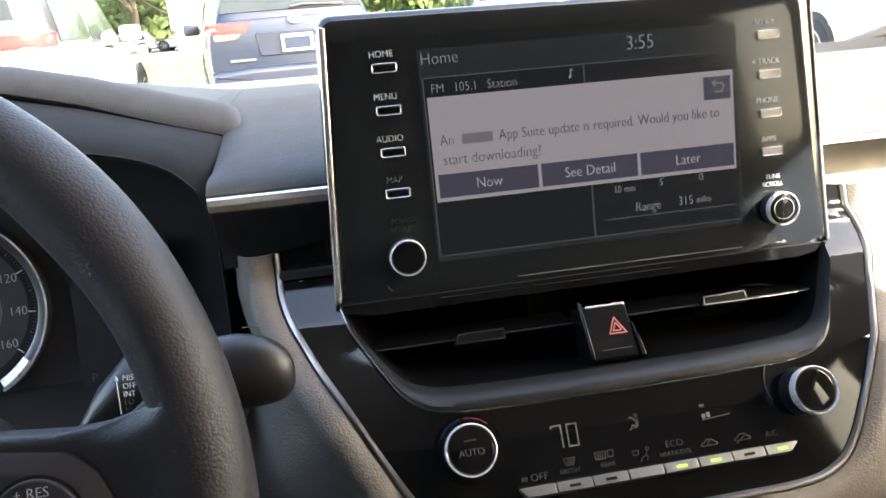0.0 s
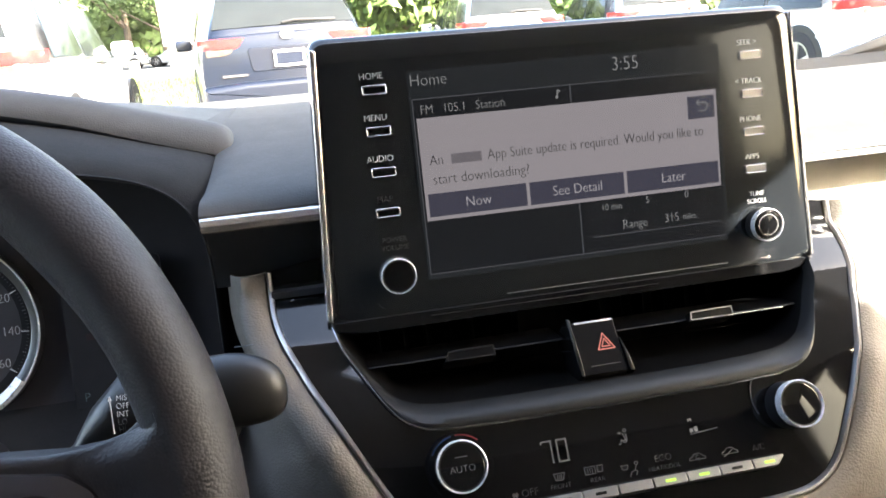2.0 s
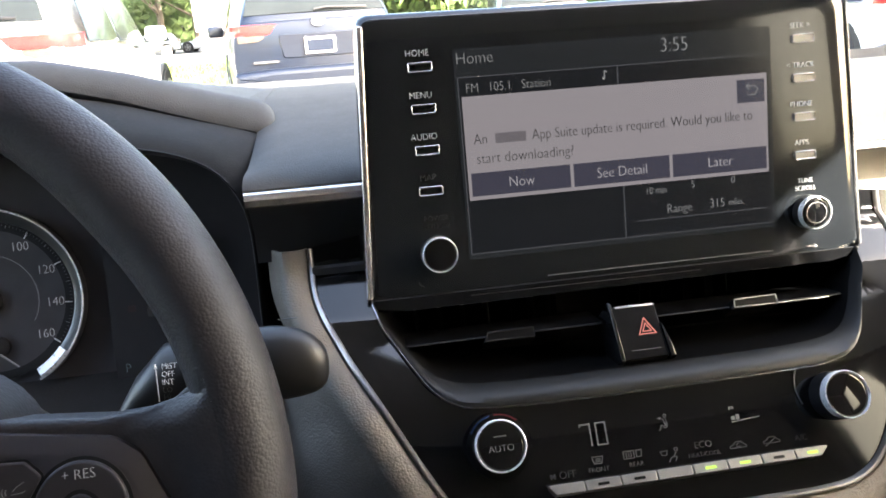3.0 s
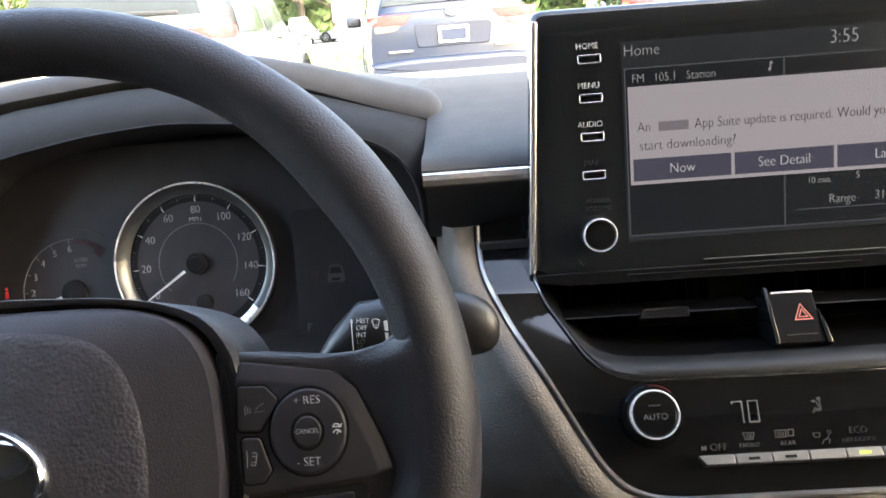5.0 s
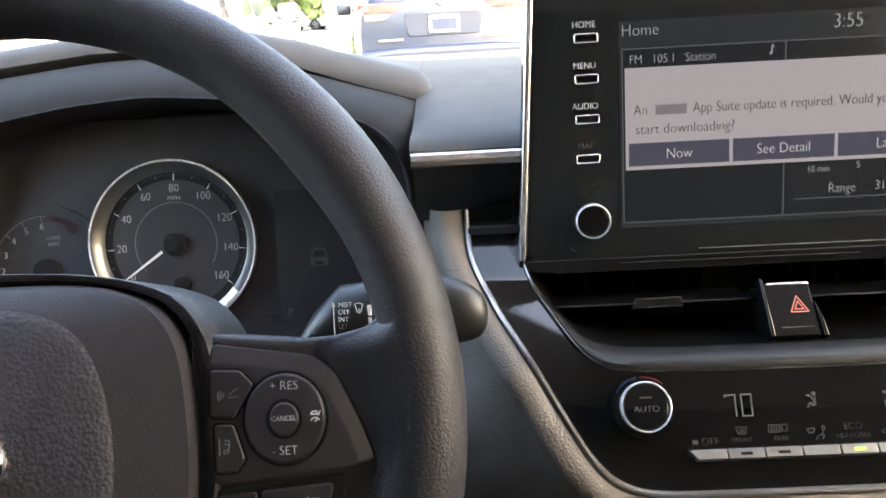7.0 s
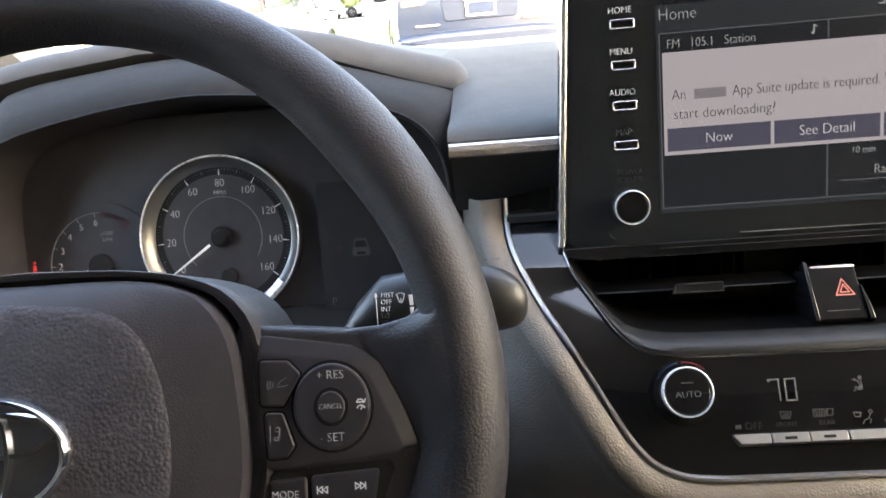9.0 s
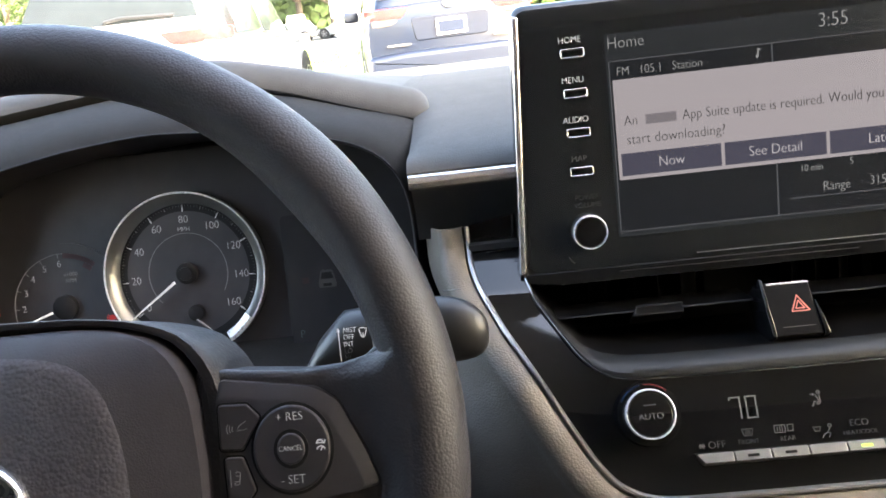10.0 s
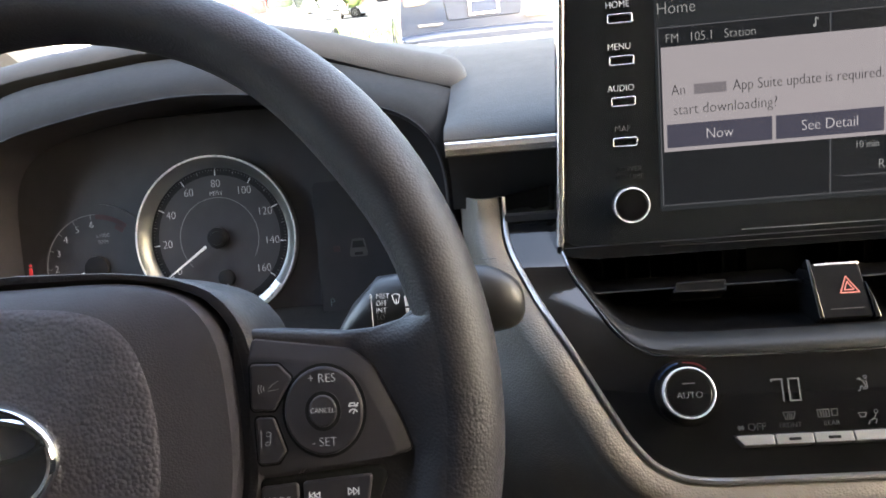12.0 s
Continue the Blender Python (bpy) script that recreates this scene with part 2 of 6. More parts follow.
def stacked(loops, cap_start=True, cap_end=True, closed=True, bm=None):
    """Skin over loops of 3D points, each with the same count."""
    bm = bm or bmesh.new()
    rings = [[bm.verts.new(p) for p in loop] for loop in loops]
    n = len(rings[0])
    for r0, r1 in zip(rings, rings[1:]):
        for i in range(n if closed else n - 1):
            bm.faces.new((r0[i], r0[(i + 1) % n], r1[(i + 1) % n], r1[i]))
    if closed and cap_start:
        bm.faces.new(rings[0][::-1])
    if closed and cap_end:
        bm.faces.new(rings[-1])
    return bm


def slab(outline, w0, w1, bevel=0.0, steps=3, bm=None):
    """The outline as a plate from w0 (back) to w1 (front), its front edge rounded by bevel."""
    loops = [[(x, y, w0) for x, y in outline], [(x, y, w1 - bevel) for x, y in outline]]
    if bevel > 0:
        for k in range(1, steps + 1):
            a = math.pi / 2 * k / steps
            loops.append([(x, y, w1 - bevel + bevel * math.sin(a)) for x, y in shrink(outline, bevel * (1 - math.cos(a)))])
        loops.append([(x, y, w1) for x, y in shrink(outline, bevel * 1.1)])  # keeps the flat front evenly shaded
    return stacked(loops, bm=bm)


def hollow(outline, width, w0, w1, bevel=0.0):
    """A frame along the outline, of that width."""
    inner = shrink(outline, width)
    e = bevel
    loops = [[(x, y, w0) for x, y in outline], [(x, y, w1 - e) for x, y in outline]]
    if e:
        loops += [[(x, y, w1) for x, y in shrink(outline, e)], [(x, y, w1) for x, y in shrink(outline, width - e)]]
    loops += [[(x, y, w1 - e) for x, y in inner], [(x, y, w0) for x, y in inner]]
    bm = stacked(loops + [loops[0]], cap_start=False, cap_end=False)
    bmesh.ops.remove_doubles(bm, verts=bm.verts, dist=1e-7)
    return bm


def lathe(profile, seg=48, cx=0.0, cy=0.0):
    """A turned shape round w: profile of (radius, w)."""
    loops = [[(cx + r * math.cos(2 * math.pi * k / seg), cy + r * math.sin(2 * math.pi * k / seg), w) for k in range(seg)] for r, w in profile]
    return stacked(loops)


def sweep(path, section, closed=False, up=(0, 0, 1)):
    """A section, or one per point, carried along a path of 3D points; section points are (side, up)."""
    pts = [Vector(p) for p in path]
    n, loops = len(pts), []
    for i, p in enumerate(pts):
        a = pts[(i - 1) % n] if closed or i else pts[0]
        b = pts[(i + 1) % n] if closed or i < n - 1 else pts[-1]
        ahead = (b - a).normalized()
        side = ahead.cross(Vector(up)).normalized()
        top = side.cross(ahead).normalized()
        sec = section[i] if isinstance(section[0][0], (list, tuple)) else section
        loops.append([tuple(p + side * s + top * h) for s, h in sec])
    if closed:
        return stacked(loops + [loops[0]], cap_start=False, cap_end=False)
    return stacked(loops)


def sheet(rows, thick=0.0, away=(0, 1, 0)):
    """A skin over rows of 3D points; with a thickness it gets a back, that far away."""
    if not thick:
        return stacked(rows, closed=False)
    off = Vector(away).normalized() * thick
    bm = bmesh.new()
    front = [[bm.verts.new(p) for p in row] for row in rows]
    back = [[bm.verts.new(Vector(p) + off) for p in row] for row in rows]
    n, m = len(rows), len(rows[0])
    for g, flip in ((front, False), (back, True)):
        for i in range(n - 1):
            for j in range(m - 1):
                q = (g[i][j], g[i][j + 1], g[i + 1][j + 1], g[i + 1][j])
                bm.faces.new(q[::-1] if flip else q)
    edge = [(0, j) for j in range(m)] + [(i, m - 1) for i in range(1, n)] + [(n - 1, j) for j in range(m - 2, -1, -1)] + [(i, 0) for i in range(n - 2, 0, -1)]
    for (i, j), (k, l) in zip(edge, edge[1:] + edge[:1]):
        bm.faces.new((front[i][j], back[i][j], back[k][l], front[k][l]))
    return bm


def disc(r, n=12):
    return [(r * math.cos(2 * math.pi * k / n), r * math.sin(2 * math.pi * k / n)) for k in range(n)]


def cuboid(x0, y0, z0, x1, y1, z1, bevel=0.0):
    bm = bmesh.new()
    bmesh.ops.create_cube(bm, size=1)
    bmesh.ops.scale(bm, vec=(x1 - x0, y1 - y0, z1 - z0), verts=bm.verts)
    bmesh.ops.translate(bm, vec=((x0 + x1) / 2, (y0 + y1) / 2, (z0 + z1) / 2), verts=bm.verts)
    if bevel:
        bmesh.ops.bevel(bm, geom=bm.edges[:], offset=bevel, segments=2, affect="EDGES", profile=0.5)
    return bm


def merge(*bms):
    out = bmesh.new()
    for b in bms:
        me = bpy.data.meshes.new("joined")
        b.to_mesh(me)
        out.from_mesh(me)
        bpy.data.meshes.remove(me)
        b.free()
    return out


def lettering(words, size, mat, parent, at, align="CENTER", width=1.0, name="lettering", thick=0.00015, frame_of=PANEL, shear=0.0, heavy=-0.022):
    """Raised print in the built-in font, centred on the frame `at` and up to `size` high."""
    cu = bpy.data.curves.new("print", "FONT")
    cu.body, cu.size, cu.align_x, cu.align_y, cu.extrude, cu.resolution_u, cu.shear = words, size, align, "CENTER", thick, 3, shear
    cu.offset = heavy * size
    ob = bpy.data.objects.new("print", cu)
    scene.collection.objects.link(ob)
    me = bpy.data.meshes.new_from_object(ob.evaluated_get(bpy.context.evaluated_depsgraph_get()))
    bpy.data.objects.remove(ob)
    bpy.data.curves.remove(cu)
    bm = bmesh.new()
    bm.from_mesh(me)
    bpy.data.meshes.remove(me)
    bmesh.ops.scale(bm, vec=(width, 1, 1), verts=bm.verts)
    return part(name, bm, mat, parent, at, frame_of=frame_of)


def strokes(lines, width, thick=0.00015):
    """Flat line drawing: each line a list of (u, v)."""
    out = bmesh.new()
    for line in lines:
        for (x0, y0), (x1, y1) in zip(line, line[1:]):
            d = Vector((x1 - x0, y1 - y0))
            if d.length < 1e-7:
                continue
            n = Vector((-d.y, d.x)).normalized() * width / 2
            e = d.normalized() * width * 0.3
            q = [(x0 - e.x + n.x, y0 - e.y + n.y), (x0 - e.x - n.x, y0 - e.y - n.y), (x1 + e.x - n.x, y1 + e.y - n.y), (x1 + e.x + n.x, y1 + e.y + n.y)]
            slab(q, 0, thick, bm=out)
    return out


def arc(cx, cy, r, a0, a1, n=24):
    return [(cx + r * math.cos(radians(a0 + (a1 - a0) * k / n)), cy + r * math.sin(radians(a0 + (a1 - a0) * k / n))) for k in range(n + 1)]


def resample(points, n):
    """n points at even steps along a polyline."""
    P = np.array(points, float)
    s = np.r_[0, np.cumsum(np.linalg.norm(np.diff(P, axis=0), axis=1))]
    return np.stack([np.interp(np.linspace(0, s[-1], n), s, P[:, k]) for k in range(P.shape[1])], 1)


def smooth(P, times=2):
    P = np.array(P, float)
    for _ in range(times):
        P[1:-1] = (P[:-2] + 2 * P[1:-1] + P[2:]) / 4
    return P

# ---- the cabin shell ----
def cabin():
    """Plain unseen shell of the car round the seats, set to shape the light: roof, sides with window openings, back,
    floor.
    """
    world_frame = Matrix.Identity(4)
    roof = [[(x, y, z - 0.015 * (x / 0.7) ** 2) for x in np.linspace(-0.66, 0.66, 9)] for y, z in ((-0.12, 1.39), (-0.4, 1.43), (-0.75, 1.44), (-1.05, 1.43))]
    tagged(part("ceiling", sheet(roof, 0.03, (0, 0, 1)), HEAD_LINER, frame_of=world_frame), "light grey cloth headliner of the car", "ceiling", kind="structure")
    tagged(part("floor", cuboid(-0.75, -1.05, 0.25, 0.75, 0.62, 0.3), CARPET, frame_of=world_frame), "dark carpeted floor of the car", "floor", kind="structure")
    for name, s in (("wall_west", -1), ("wall_east", 1)):
        ys = (-1.05, -0.5, 0.0, 0.66)
        sill = sheet([[(s * 0.76, y, 0.3) for y in ys], [(s * 0.78, y, 0.7) for y in ys], [(s * 0.74, y, z) for y, z in zip(ys, (0.98, 0.97, 0.95, 0.94))]], 0.04, (s, 0, 0))
        posts = [sweep([(s * 0.74, 0.62, 0.94), (s * 0.71, 0.2, 1.2), (s * 0.66, -0.12, 1.38)], disc(0.035, 8)),
                 sheet([[(s * 0.74, y, 0.965), (s * 0.66, y, 1.40)] for y in ((-0.62, -1.05) if s < 0 else (-0.98, -1.05))], 0.04, (s, 0, 0)),
                 sweep([(s * 0.68, -0.1, 1.39), (s * 0.68, -0.6, 1.425), (s * 0.68, -1.05, 1.415)], disc(0.025, 8))]
        if s < 0:  # unseen panel added across the driver's window to cut light
            posts.append(sheet([[(s * 0.74, y, 0.95), (s * 0.67, y - 0.05, 1.40)] for y in (-0.24, -0.45, -0.66)], 0.04, (s, 0, 0)))
        else:
            # unseen pillar, widened to keep sun off the centre stack
            posts.append(sheet([[(s * 0.74, y, 0.95), (s * 0.67, y - 0.05, 1.40)] for y in (-0.447, -0.55, -0.70)], 0.04, (s, 0, 0)))
            # sill raised to let less light in at the rear window
            posts.append(sheet([[(s * 0.74, y, 0.95), (s * 0.725, y, 1.08)] for y in (-0.69, -1.0)], 0.04, (s, 0, 0)))
        tagged(part(name, merge(sill, *posts), DOOR_TRIM, frame_of=world_frame), "unseen dark door and pillar trim, window band partly closed against light", "car side", kind="structure")
    # unseen wall added close behind the seats to block light from the rear
    tagged(part("wall_south", cuboid(-0.75, -1.1, 0.3, 0.75, -1.05, 1.44), DOOR_TRIM, frame_of=world_frame), "unseen dark plain wall closing the cabin against light from behind", "car back", kind="structure")
    tagged(part("wall_north", cuboid(-0.75, 0.62, 0.3, 0.75, 0.66, 0.93), DOOR_TRIM, frame_of=world_frame), "firewall behind the dashboard", "firewall", kind="structure")
    glass = [[(x * w, y - 0.05 * (1 - (x / 0.7) ** 2) * 0 + 0.06 * (1 - (x / 0.7) ** 2), z) for x in np.linspace(-0.7, 0.7, 9)]
             for w, y, z in ((1.02, 0.60, 0.985), (1.0, 0.35, 1.13), (0.96, 0.1, 1.27), (0.93, -0.13, 1.385))]
    pane = tagged(part("window_1", sheet(glass), WINDSHIELD, frame_of=world_frame), "clear raked windscreen with faint reflections", "windscreen", kind="structure")
    pane.visible_shadow = False
    if pane.data.polygons[0].normal.y > 0:
        pane.data.flip_normals()

    # unseen pane added to weaken light from the passenger side
    front = sheet([[(0.752 - 0.14 * (z - 0.95) / 0.45, y, z) for z in np.linspace(0.945, 0.945 + h, 5)] for y, h in ((0.60, 0.02), (0.35, 0.17), (0.1, 0.32), (-0.1, 0.43), (-0.3, 0.45), (-0.45, 0.45))])
    tagged(part("window_3", front, SIDE_GLASS, frame_of=world_frame), "unseen front passenger side window, tinted to dim the light", "side window", kind="structure")
    # unseen dark pane added to weaken light from the rear window
    side = sheet([[(0.735, y, 1.0), (0.70, y, 1.25), (0.675, y, 1.43)] for y in (-0.68, -0.85, -1.04)])
    tagged(part("window_2", side, REAR_TINT, frame_of=world_frame), "unseen rear side window, tinted dark to dim the light", "side window", kind="structure")


cabin()


# ---- dashboard ----
def pad_height(y):
    return float(np.interp(y, [0.0, 0.012, 0.0135, 0.017, 0.022, 0.03, 0.045, 0.07, 0.12, 0.2, 0.35, 0.56], [-0.056, -0.0540, -0.0522, -0.0495, -0.0468, -0.0437, -0.0387, -0.0308, -0.0155, 0.006, 0.030, 0.054]))


def pad_z(x, y):
    """The pad lies lower towards the passenger's side, by the glass."""
    a, b = min(1.0, max(0.0, (x - 0.05) / 0.12)), min(1.0, max(0.0, (y - 0.15) / 0.25))
    roll = max(0.0, (-0.184 - x) / 0.0165)  # rounds off into the crease beside the hood
    return pad_height(y) - 0.025 * a * a * (3 - 2 * a) * b - 0.006 * roll * roll * min(1.0, max(0.0, (y - 0.02) / 0.03)) * min(1.0, max(0.0, (0.145 - y) / 0.04))


def dashboard():
    dash = thing("dashboard", "dark soft-touch dashboard with beige lower trim and silver strip", "dashboard", (0, 0.3, -0.1))
    xs = np.r_[np.linspace(-0.2003, -0.18, 9), np.linspace(-0.16, 0.17, 13), np.linspace(0.2, 0.72, 12)]
    ys = [0.012, 0.0121, 0.0135, 0.017, 0.022, 0.03, 0.045, 0.07, 0.11, 0.15, 0.19, 0.205, 0.26, 0.35, 0.45, 0.52, 0.56]
    rows = [[(x, y, pad_z(x, y) - (0.0035 if i == 0 else 0)) for x in xs] for i, y in enumerate(ys)]
    rows.append([(x, 0.57, 0.0) for x in xs])
    part("top_pad", sheet(rows, 0.006, (0, 0, -1)), PAD, dash, label="dark grained soft pad")
    xs = np.linspace(-0.72, -0.2001, 12)
    rows = [[(x, y, pad_height(y) + 0.0004) for x in xs] for y in (0.14, 0.2, 0.26, 0.35, 0.45, 0.56)] + [[(x, 0.57, 0.0) for x in xs]]
    part("top_pad", sheet(rows, 0.006, (0, 0, -1)), PAD, dash, label="dark grained soft pad")
    # front lip below the pad and the recessed dark face
    for side, x0, x1 in (("driver", -0.2, -0.138), ("passenger", 0.135, 0.72)):
        low = -0.095
        if side == "driver":
            face_rows = [[(x, 0.016, -0.0545) for x in (x0 + 0.0005, x1)], [(x, 0.02, -0.063) for x in (x0 + 0.0005, x1)], [(x, 0.032, -0.078) for x in (x0 + 0.0005, x1)], [(x, 0.034, low) for x in (x0 + 0.0005, x1)]]
            part("lower_face", sheet(face_rows, 0.004), PLASTIC, dash)
            part("lower_face", sheet([[(x, y, z) for x in (-0.170, -0.138)] for y, z in ((0.0335, -0.0952), (0.0165, -0.0990), (0.0165, -0.1025))], 0.003), PLASTIC, dash)
        else:
            face_rows = [[(x, y, z) for x in (x0, x1)] for y, z in ((0.018, -0.0622), (0.036, -0.0635), (0.040, -0.070), (0.040, -0.086), (0.036, -0.096))]
            part("lower_face", sheet(face_rows, 0.004), BEIGE_PLAIN, dash, label="smooth beige trim below the silver strip")
    # silver strip, thin by the wheel, wider on the passenger side
    left = [(0.0, -0.0065), (0.003, -0.0072), (0.005, -0.004), (0.0045, -0.001), (0.003, 0.0), (0.0, 0.0)]
    loops = [[(x, 0.012 - d, -0.0552 + h) for d, h in left] for x in (-0.1995, -0.1985, -0.16, -0.139)]
    part("silver_strip", stacked(loops), SATIN, dash, label="polished satin silver trim strip")
    right = [(0.0, -0.0105), (0.004, -0.0108), (0.0045, -0.008), (0.004, -0.0075), (0.0065, -0.004), (0.006, -0.0005), (0.004, 0.0), (0.0, 0.0)]
    loops = [[(x, 0.0125 - d, -0.0542 + h * 0.8) for d, h in right] for x in (0.128, 0.3, 0.5, 0.72)]
    part("silver_strip", stacked(loops), SATIN, dash, label="polished satin silver trim strip")
    GRILLE = ((0.405, 0.001), (0.44, 0.0055), (0.475, 0.0105))
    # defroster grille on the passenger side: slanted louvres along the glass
    # backing sheet is near black, so the gaps between louvres show dark
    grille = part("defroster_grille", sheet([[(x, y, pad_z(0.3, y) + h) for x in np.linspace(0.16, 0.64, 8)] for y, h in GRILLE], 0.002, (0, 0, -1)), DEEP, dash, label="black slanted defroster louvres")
    lou = bmesh.new()
    me = bpy.data.meshes.new("louvre")
    stacked([[(d + (y - 0.40) * 2.2, y, pad_z(0.3, y) + h + 0.0003) for d in (0.0, 0.0024)] + [(d + (y - 0.40) * 2.2, y, pad_z(0.3, y) + h + 0.0018) for d in (0.0024, 0.0)]
             for y, h in GRILLE], bm=lou)
    lou.transform(PANEL)
    lou.transform(Matrix.Translation(-dash.location))
    lou.to_mesh(me)
    lou.free()
    me.materials.append(PAD)
    for k in range(96):
        ob = new("louvre", me)
        ob.parent, ob.location = grille, (0.09 + k * 0.0050, 0, 0)
    return dash


dashboard()


def visor():
    """The eyebrow over the gauges and the hood round them."""
    hood = thing("instrument_hood", "black grained visor hood over the gauges", "instrument hood", (-0.36, 0.15, -0.05))
    xs = np.r_[np.linspace(-0.6, -0.2, 30), -0.196, -0.193, -0.191, -0.1897, -0.189]
    top = lambda x: float(np.interp(x, [-0.6, -0.5, -0.42, -0.36, -0.333, -0.282, -0.236, -0.205, -0.192, -0.186], [0.01, 0.027, 0.035, 0.036, 0.034, 0.022, 0.0075, -0.0008, -0.0052, -0.0075]))
    loops = []
    for x in xs:
        t = top(x)
        far = max(pad_height(0.45) - 0.004, t - 0.01)
        yf = 0.1165
        lip = [(yf + 0.028, 0.0036), (yf + 0.0205, 0.0022), (yf + 0.014, -0.0002), (yf + 0.008, -0.0040), (yf + 0.0035, -0.0085), (yf + 0.001, -0.013), (yf + 0.0006, -0.0165), (yf + 0.003, -0.0185)]
        deep = float(np.interp(x, [-0.42, -0.3, -0.21], [0.85, 0.97, 1.12]))
        loop = ([(x, 0.46, far), (x, 0.30, 0.55 * t + 0.45 * far + 0.006), (x, 0.2, t + 0.0045), (x, 0.155, t + 0.004)] + [(x, y, t + h * deep) for y, h in lip]
                     + [(x, 0.15, t - 0.024), (x, 0.19, t - 0.034), (x, 0.3, min(t, 0.0) - 0.03)])
        bulge = math.sqrt(max(0.02, 1 - max(0.0, (x + 0.2) / 0.011) ** 2))  # the end closes in a blunt round
        loops.append([(px, py if py > 0.14 else 0.128 + (py - 0.128) * (0.35 + 0.65 * bulge), (t - 0.010) + (pz - t + 0.010) * bulge) for px, py, pz in loop])
    part("visor", stacked(loops), VISOR, hood)
    # hood ring round the opening, from the visor's underside to the inner wall
    half = [(0.157, -0.17), (0.157, -0.12), (0.1575, -0.085), (0.156, -0.066), (0.150, -0.051), (0.139, -0.0395), (0.122, -0.0315), (0.095, -0.0255), (0.05, -0.018), (0.0, -0.014)]
    rim = [(-0.36 + x, z) for x, z in half] + [(-0.36 - x, z) for x, z in half[-2::-1]]
    rim = smooth(resample(rim, 70), 3)
    c = np.array((-0.36, -0.09))

    def at(scale_x, scale_z, y):
        return [(min(c[0] + (p[0] - c[0]) * scale_x, -0.2 - 0.02 * max(0, y - 0.06)), y, c[1] + (p[1] - c[1]) * scale_z) for p in rim]

    def flank(k, y):
        """Between the rim (0) and the visor's underside (1)."""
        row = []
        for px, pz in rim:
            x1 = min(c[0] + (px - c[0]) * (1 + 0.075 * k), -0.2 + 0.0055 * k)
            b = min(1.0, max(0.0, (pz + 0.095) / 0.04))
            b = b * b * (3 - 2 * b) * k ** 0.9
            row.append((x1, y, pz * (1 - b) + (top(x1) - 0.016) * b))
        return row
    rows = [flank(1.0, 0.143), flank(0.85, 0.112), flank(0.6, 0.085), flank(0.32, 0.064), flank(0.1, 0.0525), at(1.0, 1.0, 0.05), at(0.992, 0.985, 0.0535), at(0.975, 0.96, 0.075), at(0.955, 0.93, 0.13)]
    # shade below the visor is put into this ring's colour
    part("opening_ring", sheet(rows[:6], 0.002), HOOD_SHADED, hood)
    part("inner_wall", sheet([at(0.9985, 0.997, 0.0502)] + rows[6:], 0.001), SMOOTH_PLASTIC, hood)
    part("opening_edge", sweep(at(1.0, 1.0, 0.0492), disc(0.00045, 6), up=(0, -1, 0)), VENT_EDGE, hood)
    back = [[(x, 0.188, top(x) - 0.014) for x in xs], [(x, 0.19, -0.2) for x in xs]]
    part("back_wall", sheet(back, 0.004), SMOOTH_PLASTIC, hood)
    return hood


visor()


# ---- centre stack ----
CX = -0.004


def stack_y(z):
    return float(np.interp(-z, [0.08, 0.1005, 0.103, 0.125, 0.134, 0.161, 0.18, 0.205, 0.235, 0.3], [0.024, 0.0205, 0.0175, -0.006, -0.012, -0.0375, -0.046, -0.0553, -0.066, -0.08]))


def stack_tilt(z):
    return math.degrees(math.atan2(stack_y(z + 0.004) - stack_y(z - 0.004), 0.008))


def on_stack(x, z, out=0.0):
    """A frame on the face of the centre stack."""
    return face(x, stack_y(z), z, stack_tilt(z)) @ pose(0, 0, out)


CHROME_HALF = [(0.1665, -0.0885), (0.1665, -0.099), (0.1655, -0.113), (0.1605, -0.124), (0.151, -0.1415), (0.1375, -0.161), (0.124, -0.185), (0.112, -0.205), (0.1025, -0.2155), (0.089, -0.2215), (0.07, -0.223), (0.0, -0.223)]
BAND_HALF = [(0.138, -0.084), (0.138, -0.1), (0.1365, -0.118), (0.1325, -0.129), (0.1225, -0.1435), (0.1145, -0.1545), (0.1075, -0.1605), (0.099, -0.165), (0.085, -0.1668), (0.05, -0.1675), (0.0, -0.1678)]
VENT_HALF = [(0.1366, -0.112), (0.1355, -0.119), (0.1318, -0.1275), (0.1222, -0.1405), (0.1166, -0.1466), (0.1105, -0.1522), (0.102, -0.1558), (0.092, -0.1573), (0.075, -0.1582), (0.05, -0.1586), (0.0, -0.1588)]


def both(half, n):
    """The outline from the driver's side round the bottom to the passenger's, as n even points."""
    h = smooth(resample(half, n // 2 + 1), 2)
    return [(CX - x, z) for x, z in h] + [(CX + x, z) for x, z in h[-2::-1]]


